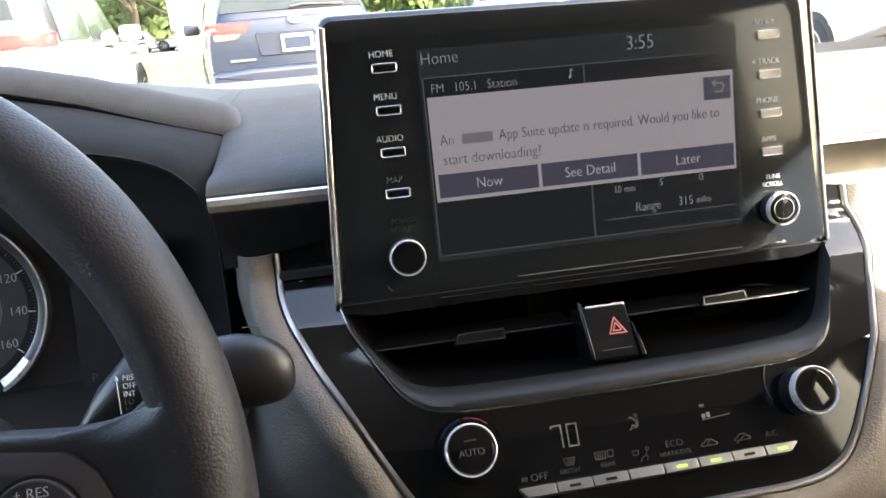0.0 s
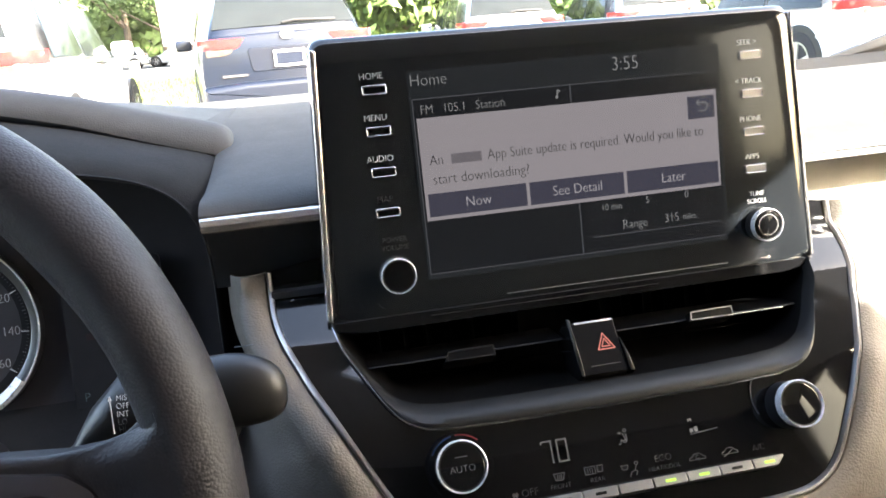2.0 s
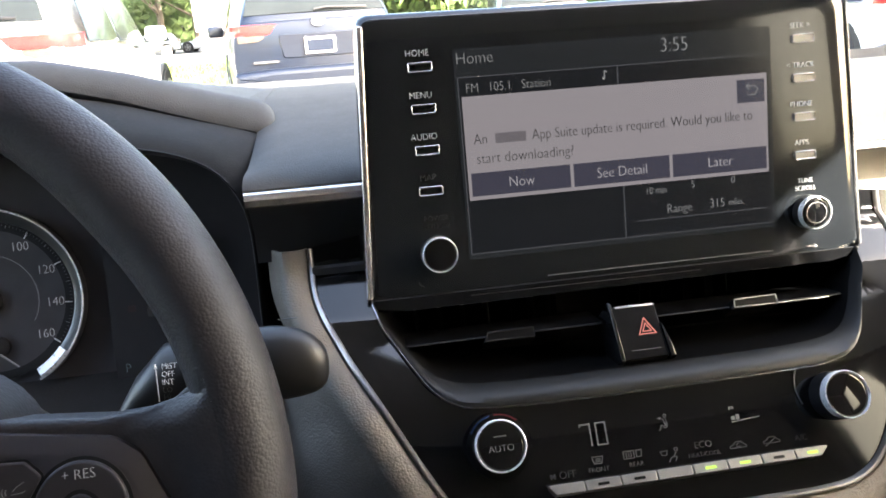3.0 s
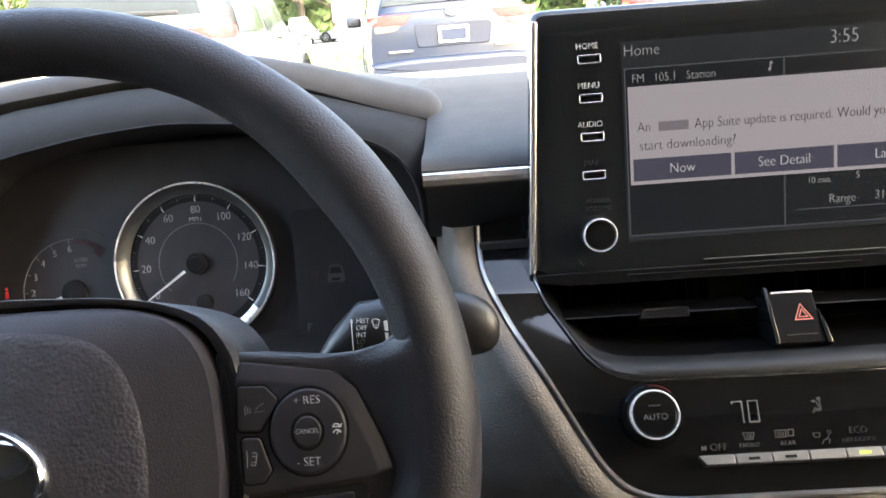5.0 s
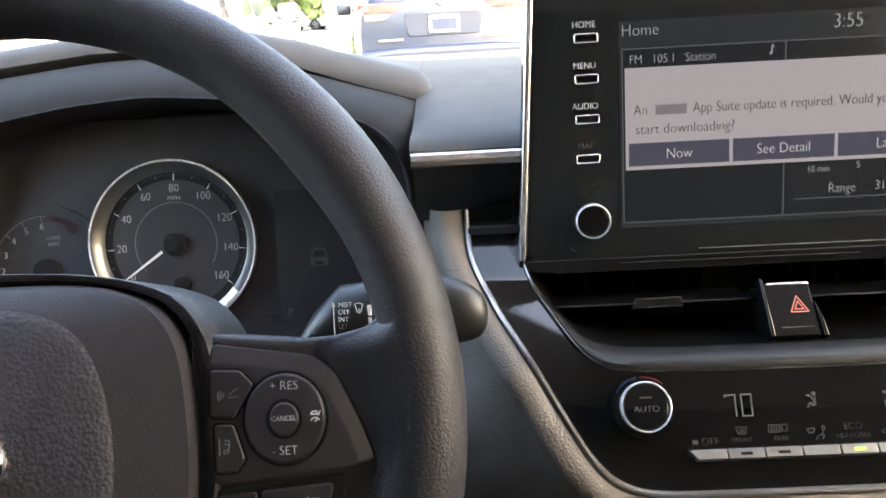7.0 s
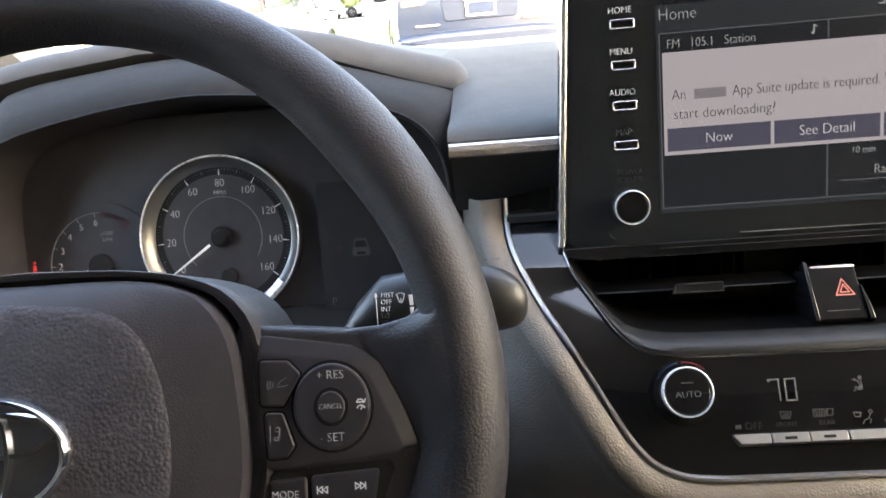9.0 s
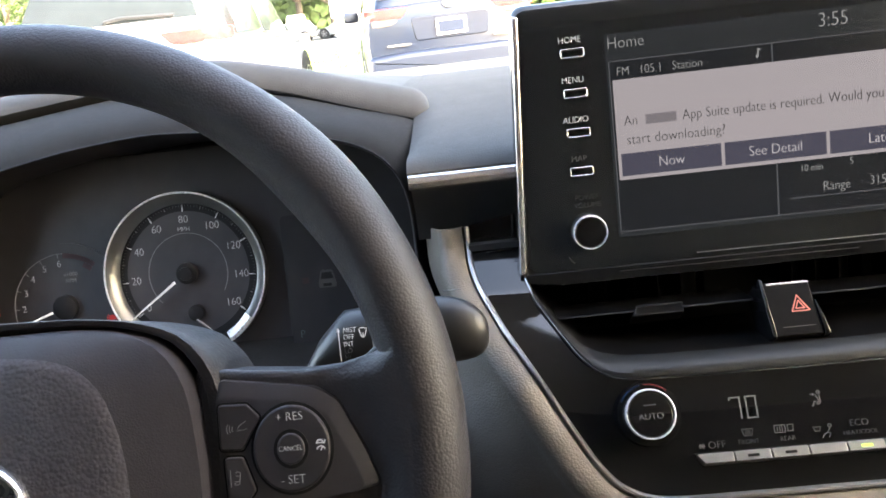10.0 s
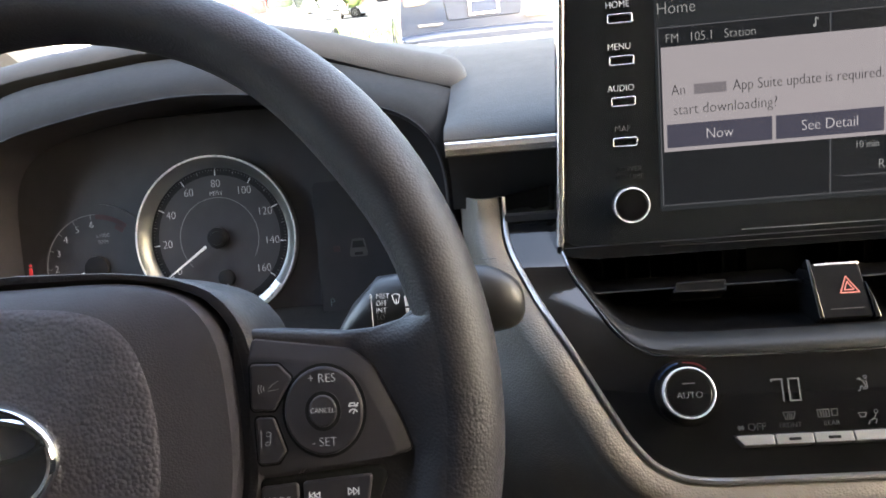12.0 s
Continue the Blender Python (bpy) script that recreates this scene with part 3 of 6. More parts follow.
def stack():
    st = thing("centre_stack", "gloss black centre stack with chrome outline and beige padded sides", "centre stack", (CX, -0.03, -0.16))
    n = 120
    outer, inner = both(CHROME_HALF, n), both(BAND_HALF, n)
    rows = []
    for k in range(9):
        s = k / 8
        row = []
        for (x0, z0), (x1, z1) in zip(outer, inner):
            x, z = x0 + (x1 - x0) * s, z0 + (z1 - z0) * s
            row.append((x, stack_y(z) + 0.0004 * (2 * s - 1) ** 2, z))
        rows.append(row)
    part("gloss_panel", sheet(rows, 0.003), PIANO, st, label="piano black panel with dust specks")
    # chrome outline
    path = [(x, stack_y(z) - 0.0005, z) for x, z in outer]
    part("chrome_outline", sweep(path, [(-0.0013, -0.0014), (0.0013, -0.0014), (0.0015, 0.0), (0.0010, 0.0013), (0.0, 0.0017), (-0.0010, 0.0013), (-0.0015, 0.0)], up=(0, -1, 0)), OUTLINE, st, label="thin satin chrome outline")
    # graphite band under the vents
    vo, vi = both(BAND_HALF[2:], n), both(VENT_HALF, n)
    rows = []
    for s, push in ((0.0, 0.0), (0.03, -0.0022), (0.12, -0.0036), (0.35, -0.0042), (0.65, -0.0028), (0.88, 0.0008), (1.0, 0.0045)):
        rows.append([(a[0] + (b[0] - a[0]) * s, stack_y(a[1] + (b[1] - a[1]) * s) + push, a[1] + (b[1] - a[1]) * s) for a, b in zip(vo, vi)])
    # band's inner wall, coloured near black to stand for shade in the duct
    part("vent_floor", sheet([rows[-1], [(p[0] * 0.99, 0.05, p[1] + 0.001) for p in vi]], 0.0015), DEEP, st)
    part("graphite_band", sheet(rows, 0.0015), BAND, st, label="satin graphite band curving under the vents")
    line = [(x, stack_y(z) - 0.0012, z - 0.0004) for x, z in vo]
    part("bright_line", sweep(line, disc(0.00045, 6), up=(0, -1, 0)), SATIN, st)
    # padded sides: a leather roll that follows the outline and falls away
    def pads(lo, hi, name):
        pts = outer[lo:hi]
        rows = []
        prof = [(0.0018, 0.003), (0.0025, -0.0015), (0.006, -0.0045), (0.0095, -0.0055), (0.012, -0.0055), (0.0145, -0.0053), (0.017, -0.005), (0.02, -0.0045), (0.023, -0.0035), (0.032, 0.0), (0.05, 0.008), (0.075, 0.022), (0.11, 0.045), (0.15, 0.075)]
        for d, push in prof:
            row = []
            for i in range(lo, hi):
                a, b = Vector(outer[max(i - 1, 0)]), Vector(outer[min(i + 1, len(outer) - 1)])
                t = (b - a).normalized()
                nrm = Vector((t.y, -t.x))
                wide = d
                if outer[i][0] < CX - 0.05 and d > 0.012:  # the padding rolls forward beside the steering column
                    reach = float(np.interp(outer[i][1], [-0.2, -0.165, -0.125], [0.3, 0.09, 0.0165]))
                    wide = 0.012 + reach * (1 - math.exp(-(d - 0.012) / reach))
                x, z = outer[i][0] + nrm.x * wide, outer[i][1] + nrm.y * wide
                y = stack_y(outer[i][1]) + push + 0.9 * (d - wide)
                if outer[i][0] < CX - 0.05:  # a firm roll, then the panel steps back beside the driver's knee
                    k = min(1.0, max(0.0, (d - 0.014) / 0.012))
                    y += 0.010 * k * k * (3 - 2 * k) * min(1.0, (CX - 0.05 - outer[i][0]) / 0.045)
                row.append((x, y, z))
            rows.append(row)
        part(name, sheet(rows, 0.004), BEIGE, st, label="beige grained padded trim")
    pads(0, n + 1, "padded_side")
    return st


stack()


def vents():
    v = thing("centre_air_vents", "black centre air vents with satin tabs and thin blades", "air vent", (CX, 0.02, -0.14))
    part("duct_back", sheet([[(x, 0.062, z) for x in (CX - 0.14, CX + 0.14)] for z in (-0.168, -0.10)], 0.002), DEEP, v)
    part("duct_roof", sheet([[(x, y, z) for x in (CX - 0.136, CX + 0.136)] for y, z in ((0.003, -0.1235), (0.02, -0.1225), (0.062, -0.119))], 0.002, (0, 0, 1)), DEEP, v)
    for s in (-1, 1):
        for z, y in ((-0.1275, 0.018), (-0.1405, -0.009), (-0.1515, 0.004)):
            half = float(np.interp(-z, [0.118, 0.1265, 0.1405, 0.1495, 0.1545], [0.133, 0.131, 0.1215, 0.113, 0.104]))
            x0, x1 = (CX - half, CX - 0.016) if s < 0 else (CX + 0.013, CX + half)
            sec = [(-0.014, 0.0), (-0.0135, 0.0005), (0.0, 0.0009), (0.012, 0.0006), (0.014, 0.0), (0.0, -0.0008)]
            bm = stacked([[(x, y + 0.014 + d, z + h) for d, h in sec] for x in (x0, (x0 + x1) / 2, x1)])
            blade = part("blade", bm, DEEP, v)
            if y < 0:
                # highlight along the blade's front, drawn as a thin grey rod
                part("blade_glint", sweep([(x0 + 0.002, y - 0.0004, z), (x1 - 0.001, y - 0.0004, z)], disc(0.00028, 6)), VENT_EDGE, blade)
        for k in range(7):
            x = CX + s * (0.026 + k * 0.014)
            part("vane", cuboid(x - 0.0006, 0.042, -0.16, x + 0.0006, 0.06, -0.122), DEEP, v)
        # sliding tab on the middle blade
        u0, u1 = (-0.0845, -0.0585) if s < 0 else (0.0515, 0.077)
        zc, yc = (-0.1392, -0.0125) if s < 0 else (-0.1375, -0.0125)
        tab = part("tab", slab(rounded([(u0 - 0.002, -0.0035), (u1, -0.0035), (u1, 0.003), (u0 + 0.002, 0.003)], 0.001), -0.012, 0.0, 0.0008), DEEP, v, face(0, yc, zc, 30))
        # passenger-side tab gets a lighter edge that stands for light on it
        part("tab_edge", hollow(rounded([(u0, -0.0026), (u1, -0.0030), (u1, 0.0026), (u0 + 0.001, 0.0022)], 0.0008), 0.0006, -0.0005, 0.0004), VENT_EDGE if s < 0 else KEY_METAL, tab, face(0, yc, zc, 30))
    # sunlit slat edge drawn as a thin silver rod
    line = [(CX + 0.081, -0.0115, -0.1405), (CX + 0.112, -0.0115, -0.1405)]
    part("bright_edge", sweep(line, disc(0.0005, 6)), SATIN, v)
    # hazard switch between the vents
    hz = face(-0.0052, -0.0205, -0.1425, 36)
    h = thing("hazard_switch", "black hazard switch with red double triangle", "hazard switch", (-0.005, -0.02, -0.143))
    out = rounded([(-0.0118, -0.0165), (0.0122, -0.0165), (0.0122, 0.0128), (-0.0118, 0.0128)], 0.0012)
    part("key", slab(out, -0.02, 0.0, 0.0008), SWITCH_BLACK, h, hz)
    part("side_cheek", slab([(-0.0142, -0.017), (-0.012, -0.0168), (-0.012, 0.0145), (-0.0136, 0.0155)], -0.02, 0.0022, 0.0004), PIANO, h, hz)
    part("side_cheek", slab([(0.0124, -0.0172), (0.0152, -0.0172), (0.0145, -0.008), (0.0124, 0.002)], -0.02, 0.0012, 0.0004), PIANO, h, hz)
    part("top_edge", slab(box2(-0.0098, 0.0118, 0.0118, 0.0131), -0.001, 0.0006, 0.0002), SATIN, h, hz)
    part("lower_line", slab(box2(-0.007, -0.0118, 0.009, -0.0115), -0.001, 0.0003), FAINT_PRINT, h, hz)
    for r, w in ((0.0052, 0.0007), (0.0026, 0.0006)):
        tri = [(0.004 + r * 1.0 * math.cos(radians(a)), -0.0005 + r * 1.12 * math.sin(radians(a))) for a in (90, 210, 330)]
        part("triangle", strokes([tri + tri[:1]], w * 0.75, 0.0003), RED_MARK, h, hz @ pose(0, 0, 0.0001))
    return v


vents()


# ---- climate controls ----
def ring_knob(name, label, x, y, z, tilt, r, depth, mark=None, inner_ring=0.0):
    k = thing(name, label, "knob", (x, y, z))
    f = face(x, y, z, tilt)
    part("barrel", lathe([(r * 1.03, -depth), (r * 1.0, -depth * 0.4), (r * 0.97, -0.001), (r * 0.9, 0.0)], 56), KNOB_BLACK, k, f)
    part("ring", lathe([(r * 0.98, -0.0040), (r * 1.0, -0.0020), (r * 0.995, -0.0002), (r * 0.98, 0.0009), (r * 0.955, 0.0011), (r * 0.93, 0.0006), (r * 0.92, -0.001), (r * 0.98, -0.0040)], 64), RING_METAL, k, f, "bright chrome ring")
    part("cap", lathe([(r * 0.925, -0.0015), (r * 0.92, -0.0004), (r * 0.86, 0.0), (r * 0.8, 0.0002), (r * 0.01, 0.0003)], 48), PIANO, k, f)
    if inner_ring:
        part("inner_ring", lathe([(inner_ring, -0.0004), (inner_ring * 0.99, 0.0007), (inner_ring * 0.93, 0.0007), (inner_ring * 0.92, -0.0003), (inner_ring, -0.0004)], 40), SATIN, k, f)
    if mark:
        lettering(mark, r * 0.36, AUTO_PRINT, k, f @ pose(0, -r * 0.1, 0.0004))
        part("indicator", slab(box2(-r * 0.24, r * 0.33, r * 0.24, r * 0.38), 0.0003, 0.0005), FAINT_PRINT, k, f)
    return k


def climate():
    zc = -0.2065
    ring_knob("temperature_knob", "black temperature knob with chrome ring marked auto", -0.0895, -0.0585, -0.179, 22, 0.0122, 0.016, mark="AUTO")
    ring_knob("fan_knob", "black fan speed knob with chrome ring", 0.0842, -0.0585, -0.1775, 22, 0.0119, 0.018)
    c = thing("climate_control", "gloss black climate panel with lit readouts and silver keys", "climate control", (CX, -0.055, -0.2))
    # arcs round the knobs
    ak = face(-0.0895, -0.0585, -0.179, 22) @ pose(0, 0, -0.0046)
    part("knob_collar", lathe([(0.0160, -0.016), (0.0158, -0.001), (0.0154, 0.0), (0.0125, 0.0)], 48), PIANO, c, ak)
    part("cold_arc", strokes([arc(0, 0, 0.0144, 102, 150, 20)], 0.0008), BLUE_MARK, c, ak, "dark blue arc")
    part("warm_arc", strokes([arc(0, 0, 0.0144, 92, 48, 20)], 0.0008), DARK_RED_MARK, c, ak, "dark red arc")
    fk = on_stack(0.0835, -0.177, 0.0004)
    part("fan_arc", strokes([arc(0, 0, 0.0178, 205, 95, 20)], 0.0007), FAINT_PRINT, c, fk)
    # seven-segment readout, 70
    seg = on_stack(-0.0415, -0.1845, 0.0004)
    w, h = 0.0048, 0.0103
    seven = [[(-0.0066, h / 2), (-0.0066 + w, h / 2)], [(-0.0066 + w, h / 2), (-0.0066 + w, 0.0004)], [(-0.0066 + w, -0.0004), (-0.0066 + w, -h / 2)], [(-0.0066, h / 2), (-0.0066, h / 2 - 0.001)]]
    x0, x1 = 0.0012, 0.0012 + w
    nought = [[(x0, h / 2), (x1, h / 2)], [(x1, h / 2), (x1, 0.0004)], [(x1, -0.0004), (x1, -h / 2)], [(x1, -h / 2), (x0, -h / 2)], [(x0, -h / 2), (x0, -0.0004)], [(x0, 0.0004), (x0, h / 2)]]
    part("temperature_readout", strokes(seven + nought, 0.00072), LCD, c, seg, "pale lit figures 70")
    # seated figure sign and fan bars
    man = on_stack(-0.0065, -0.1835, 0.0004)
    part("airflow_sign", merge(strokes([arc(0.0022, 0.0042, 0.001, 0, 360, 12), [(0.0002, 0.0024), (0.0012, 0.0004), (0.0020, -0.0022), (0.0004, -0.0026), (-0.0012, -0.0016), (-0.0022, -0.0046), (-0.0034, -0.0046)], [(0.0024, 0.0020), (0.0030, -0.0020), (0.0022, -0.0036), (-0.0002, -0.0036)], [(-0.0034, 0.003), (-0.0008, 0.003)], [(-0.0016, 0.0037), (-0.0007, 0.003), (-0.0016, 0.0023)]], 0.0005)), LCD, c, man @ Matrix.Scale(0.72, 4))
    fan = on_stack(0.033, -0.1845, 0.0004)
    part("fan_bars", merge(slab(box2(-0.0042, -0.0026, -0.0022, -0.0006), 0, 0.00015), slab(box2(-0.0017, -0.0026, 0.0002, 0.0), 0, 0.00015), strokes([[(-0.0042, -0.0034), (0.0105, -0.0024)], [(-0.0042, 0.0028), (-0.0022, 0.0042)], [(-0.0042, 0.0042), (-0.0022, 0.0028)], [(-0.0043, 0.0035), (-0.0021, 0.0035)]], 0.0004)), LCD, c, fan)
    # eight slim keys
    edges = [-0.0686, -0.0508, -0.0330, -0.0150, 0.0030, 0.0208, 0.0384, 0.0560, 0.0738]
    lamps = [None, DEEP, DEEP, None, LED_GREEN, LED_GREEN, DEEP, LED_GREEN]
    for i, lamp in enumerate(lamps):
        a, b = edges[i] + 0.0003, edges[i + 1] - 0.0003
        o = [(a, -0.0026), (b, -0.0026), (b, 0.0022), (a, 0.0022)]
        if i == 0:
            o = [(a + 0.003, -0.0026), (b, -0.0026), (b, 0.0022), (a, 0.0022), (a + 0.0002, 0.001)]
        if i == 7:
            o = [(a, -0.0026), (b - 0.0045, -0.0026), (b, 0.0012), (b, 0.0022), (a, 0.0022)]
        key = thing("climate_key", "slim satin silver climate key" + (" with lit green lamp" if lamp is LED_GREEN else " with dark lamp slot" if lamp else ""), "key", ((a + b) / 2, stack_y(zc), zc), group="climate keys")
        f = face(0, stack_y(zc), zc, 38)
        part("cap", slab(rounded(o, 0.0007, 3), -0.004, 0.0042, 0.0004), KEY_METAL, key, f)
        if lamp:
            m = (a + b) / 2
            part("lamp", slab(rounded(box2(m - 0.0028, -0.0011, m + 0.0028, 0.0003), 0.0004, 3), 0.0040, 0.0044), lamp, key, f)
    # signs above the keys
    zt = zc + 0.0085
    mid = [(edges[i] + edges[i + 1]) / 2 for i in range(8)]
    lettering("OFF", 0.0050, DIM_PRINT, c, on_stack(mid[0] + 0.0022, zt - 0.0022, 0.0004))
    part("fan_sign", strokes([[(-0.001, -0.001), (0.001, 0.001)], [(-0.001, 0.001), (0.001, -0.001)], [(-0.0014, 0), (0.0014, 0)]], 0.0006), DIM_PRINT, c, on_stack(mid[0] - 0.0052, zt - 0.0022, 0.0004))
    lettering("FRONT", 0.0032, DIM_PRINT, c, on_stack(mid[1], zt - 0.002, 0.0004))
    lettering("REAR", 0.0032, DIM_PRINT, c, on_stack(mid[2] + 0.001, zt - 0.002, 0.0004))
    lettering("ECO", 0.0046, DIM_PRINT, c, on_stack(mid[4], zt + 0.0022, 0.0004))
    lettering("HEAT/COOL", 0.0030, DIM_PRINT, c, on_stack(mid[4], zt - 0.002, 0.0004))
    screen_sign = [[(-0.0028, 0.0016), (0.0028, 0.0016), (0.0018, -0.0016), (-0.0018, -0.0016), (-0.0028, 0.0016)], [(-0.001, -0.001), (-0.0006, 0.0008)], [(0.0, -0.001), (0.0004, 0.0008)], [(0.001, -0.001), (0.0012, 0.0008)]]
    part("demist_sign", strokes(screen_sign, 0.0004), DIM_PRINT, c, on_stack(mid[1], zt + 0.0022, 0.0004))
    square_sign = [[(-0.0048, 0.0018), (0.0004, 0.0018), (0.0004, -0.0016), (-0.0048, -0.0016), (-0.0048, 0.0018)], [(-0.0034, -0.001), (-0.0034, 0.001)], [(-0.0022, -0.001), (-0.0022, 0.001)], [(-0.001, -0.001), (-0.001, 0.001)], [(0.0016, 0.0018), (0.0044, 0.0018), (0.004, -0.0012), (0.0016, -0.0012), (0.0016, 0.0018)]]
    part("demist_sign", strokes(square_sign, 0.0004), DIM_PRINT, c, on_stack(mid[2], zt + 0.0024, 0.0004))
    part("airflow_sign", strokes([[(-0.0044, 0.002), (-0.0008, 0.002), (-0.0014, 0.0), (-0.0036, 0.0), (-0.0044, 0.002)], arc(0.0036, 0.0022, 0.0008, 0, 360, 10), [(0.0034, 0.001), (0.0024, -0.001), (0.0036, -0.0014), (0.0028, -0.0032)], [(0.0022, -0.001), (0.0004, -0.0018), (-0.0004, -0.0034)]], 0.0004), DIM_PRINT, c, on_stack(mid[3], zt, 0.0004))
    car = [[(-0.0042, -0.001), (-0.0042, 0.0), (-0.0026, 0.0005), (-0.0014, 0.0018), (0.0016, 0.0018), (0.003, 0.0005), (0.0042, 0.0), (0.0042, -0.001), (-0.0042, -0.001)]]
    part("recirculation_sign", strokes(car + [arc(0.0002, 0.0002, 0.0009, 60, 330, 10)], 0.0004), DIM_PRINT, c, on_stack(mid[5], zt - 0.0004, 0.0004))
    part("fresh_air_sign", strokes(car + [[(-0.0034, -0.0022), (0.0016, 0.0009)]], 0.0004), FAINT_PRINT, c, on_stack(mid[6], zt - 0.0004, 0.0004))
    lettering("A/C", 0.0042, FAINT_PRINT, c, on_stack(mid[7] - 0.002, zt - 0.001, 0.0004))


climate()

# ---- the touch screen unit ----
def screen_unit():
    u = thing("touchscreen_unit", "gloss black touchscreen unit showing an update message", "touchscreen", (-0.0025, 0.01, -0.05))
    c = -0.0025
    f = face(0, 0, 0)
    out = rounded([(c - 0.1330, 0.0285, 0.009), (c + 0.1325, 0.0265, 0.009), (c + 0.1405, -0.1155, 0.003), (c + 0.1285, -0.1225, 0.004), (c - 0.1305, -0.1235, 0.006), (c - 0.1405, -0.1165, 0.003)][::-1], 0.004, 6)
    loops = [[(x, z, -0.028) for x, z in shrink(out, 0.006)], [(x, z, -0.008) for x, z in out], [(x, z, -0.005) for x, z in shrink(out, 0.0006)]]
    for d, w in ((0.0016, -0.0028), (0.0032, -0.0014), (0.0055, -0.0006), (0.009, -0.0002), (0.014, 0.0)):
        loops.append([(c + (x - c) * (1 - d / 0.136), -0.047 + (z + 0.047) * (1 - d / 0.075), w) for x, z in out])
    body = part("front_glass", stacked(loops), SCREEN_GLASS, u, f, "gloss black front with rounded edges")
    # silver side trims and lower lip
    for s, x0, x1, width in ((-1, c - 0.1322, c - 0.1403, 0.0034), (1, c + 0.1330, c + 0.1410, 0.0020)):
        top, low = 0.0225, -0.116
        q = [(x0, top), (x0 - s * width, top - 0.001), (x1 - s * width, low), (x1, low)] if s < 0 else [(x0, top), (x1, low), (x1 - width, low), (x0 - width, top - 0.001)]
        part("side_trim", slab(rounded(q, 0.0006, 3), -0.012, 0.0004 if s < 0 else -0.0016, 0.0009), SATIN, u, f, "satin silver edge trim")
    part("lower_lip", slab(rounded([(c - 0.1365, -0.1215), (c - 0.12, -0.1240), (c + 0.12, -0.1234), (c + 0.136, -0.1205), (c + 0.138, -0.1165), (c - 0.138, -0.1165)], 0.002), -0.02, 0.0004, 0.0004), PIANO, u, f)
    # reflection along the lower lip, drawn as a thin grey rod
    part("lip_line", sweep([(-0.088, -0.0006, -0.1192), (0.040, -0.0006, -0.1196)], disc(0.00018, 6)), VENT_EDGE, u)
    part("lip_line", sweep([(-0.046, -0.0004, -0.1132), (0.083, -0.0004, -0.1136)], disc(0.00025, 6)), KEY_METAL, u)
    part("corner_mark", strokes([[(0.1035, -0.1135), (0.109, -0.1135)], [(0.1078, -0.1125), (0.1092, -0.1135), (0.1078, -0.1145)]], 0.0005), SATIN, u, f @ pose(0, 0, 0.0004))
    part("corner_mark", strokes([arc(-0.112, -0.109, 0.003, 180, 260, 6)], 0.0003), FAINT_PRINT, u, f @ pose(0, 0, 0.0004))
    # keys down both sides
    for side, x, words, mats in ((-1, -0.1045, ("HOME", "MENU", "AUDIO", "MAP"), (PRINT, PRINT, PRINT, DIM_PRINT)), (1, 0.1030, ("SEEK >", "< TRACK", "PHONE", "APPS"), (PRINT, PRINT, PRINT, PRINT))):
        for i, word in enumerate(words):
            z = -0.0208 * i
            # passenger-side caps are silver to stand for sun and reflection on them
            key = part("key", slab(rounded(box2(x - 0.0058, z - 0.0019, x + 0.0058, z + 0.0019), 0.0009, 4), -0.001, 0.0009, 0.0005), PIANO if side < 0 else KEY_METAL, u, f)
            part("key_frame", hollow(rounded(box2(x - 0.0063, z - 0.0024, x + 0.0063, z + 0.0024), 0.0011, 4), 0.00052, -0.001, 0.0011 if side < 0 else 0.0014, 0.0002), SATIN, key, f, "thin chrome frame")
            lettering(word, 0.0047 if side < 0 else 0.0043, mats[i], u, face(x - (0.001 if side < 0 else 0.0015), 0, z + 0.0068) @ pose(0, 0, 0.0004), width=0.92)
    for k, word in enumerate(("POWER", "VOLUME")):
        lettering(word, 0.0040, FAINT_PRINT, u, face(-0.103, 0, -0.0768 - 0.0042 * k) @ pose(0, 0, 0.0004), width=0.95)
    for k, word in enumerate(("TUNE", "SCROLL")):
        lettering(word, 0.0037, PRINT, u, face(0.103, 0, -0.0765 - 0.0042 * k) @ pose(0, 0, 0.0004), width=0.95)
    # picture on the display
    d = part("display", slab(rounded(box2(-0.0875, -0.1005, 0.0845, 0.0075), 0.0008, 3), 0.0, 0.0003), SCREEN_BACK, u, f, "lit display behind the message")
    z1 = f @ pose(0, 0, 0.0004)
    part("display_tile", slab(box2(-0.086, -0.0975, -0.0022, -0.0065), 0, 0.0002), SCREEN_BOX, d, z1)
    part("display_tile", slab(box2(-0.0008, -0.0975, 0.0825, -0.0065), 0, 0.0002), SCREEN_BOX, d, z1)
    z2 = f @ pose(0, 0, 0.0007)
    part("display_line", strokes([[(-0.0015, -0.007), (-0.0015, -0.0975)], [(-0.0855, -0.0068), (0.082, -0.0068)], [(0.005, -0.0892), (0.0795, -0.0892)], [(-0.086, -0.0975), (0.0825, -0.0975)], [(-0.086, -0.0068), (-0.086, -0.0975)]], 0.0005, 0.0001), SCREEN_LINE, d, z2)
    lettering("Home", 0.0085, SCREEN_TEXT, d, face(-0.0865, 0, 0.0024) @ pose(0, 0, 0.0007), "LEFT", 0.92, heavy=-0.018)
    lettering("3:55", 0.0105, CLOCK_TEXT, d, face(0.0222, 0, 0.0015) @ pose(0, 0, 0.0007), "LEFT", 0.88, heavy=-0.018)
    lettering("FM   105.1   Station", 0.0066, SCREEN_TEXT, d, face(-0.0825, 0, -0.0125) @ pose(0, 0, 0.0007), "LEFT", 0.86, heavy=-0.018)
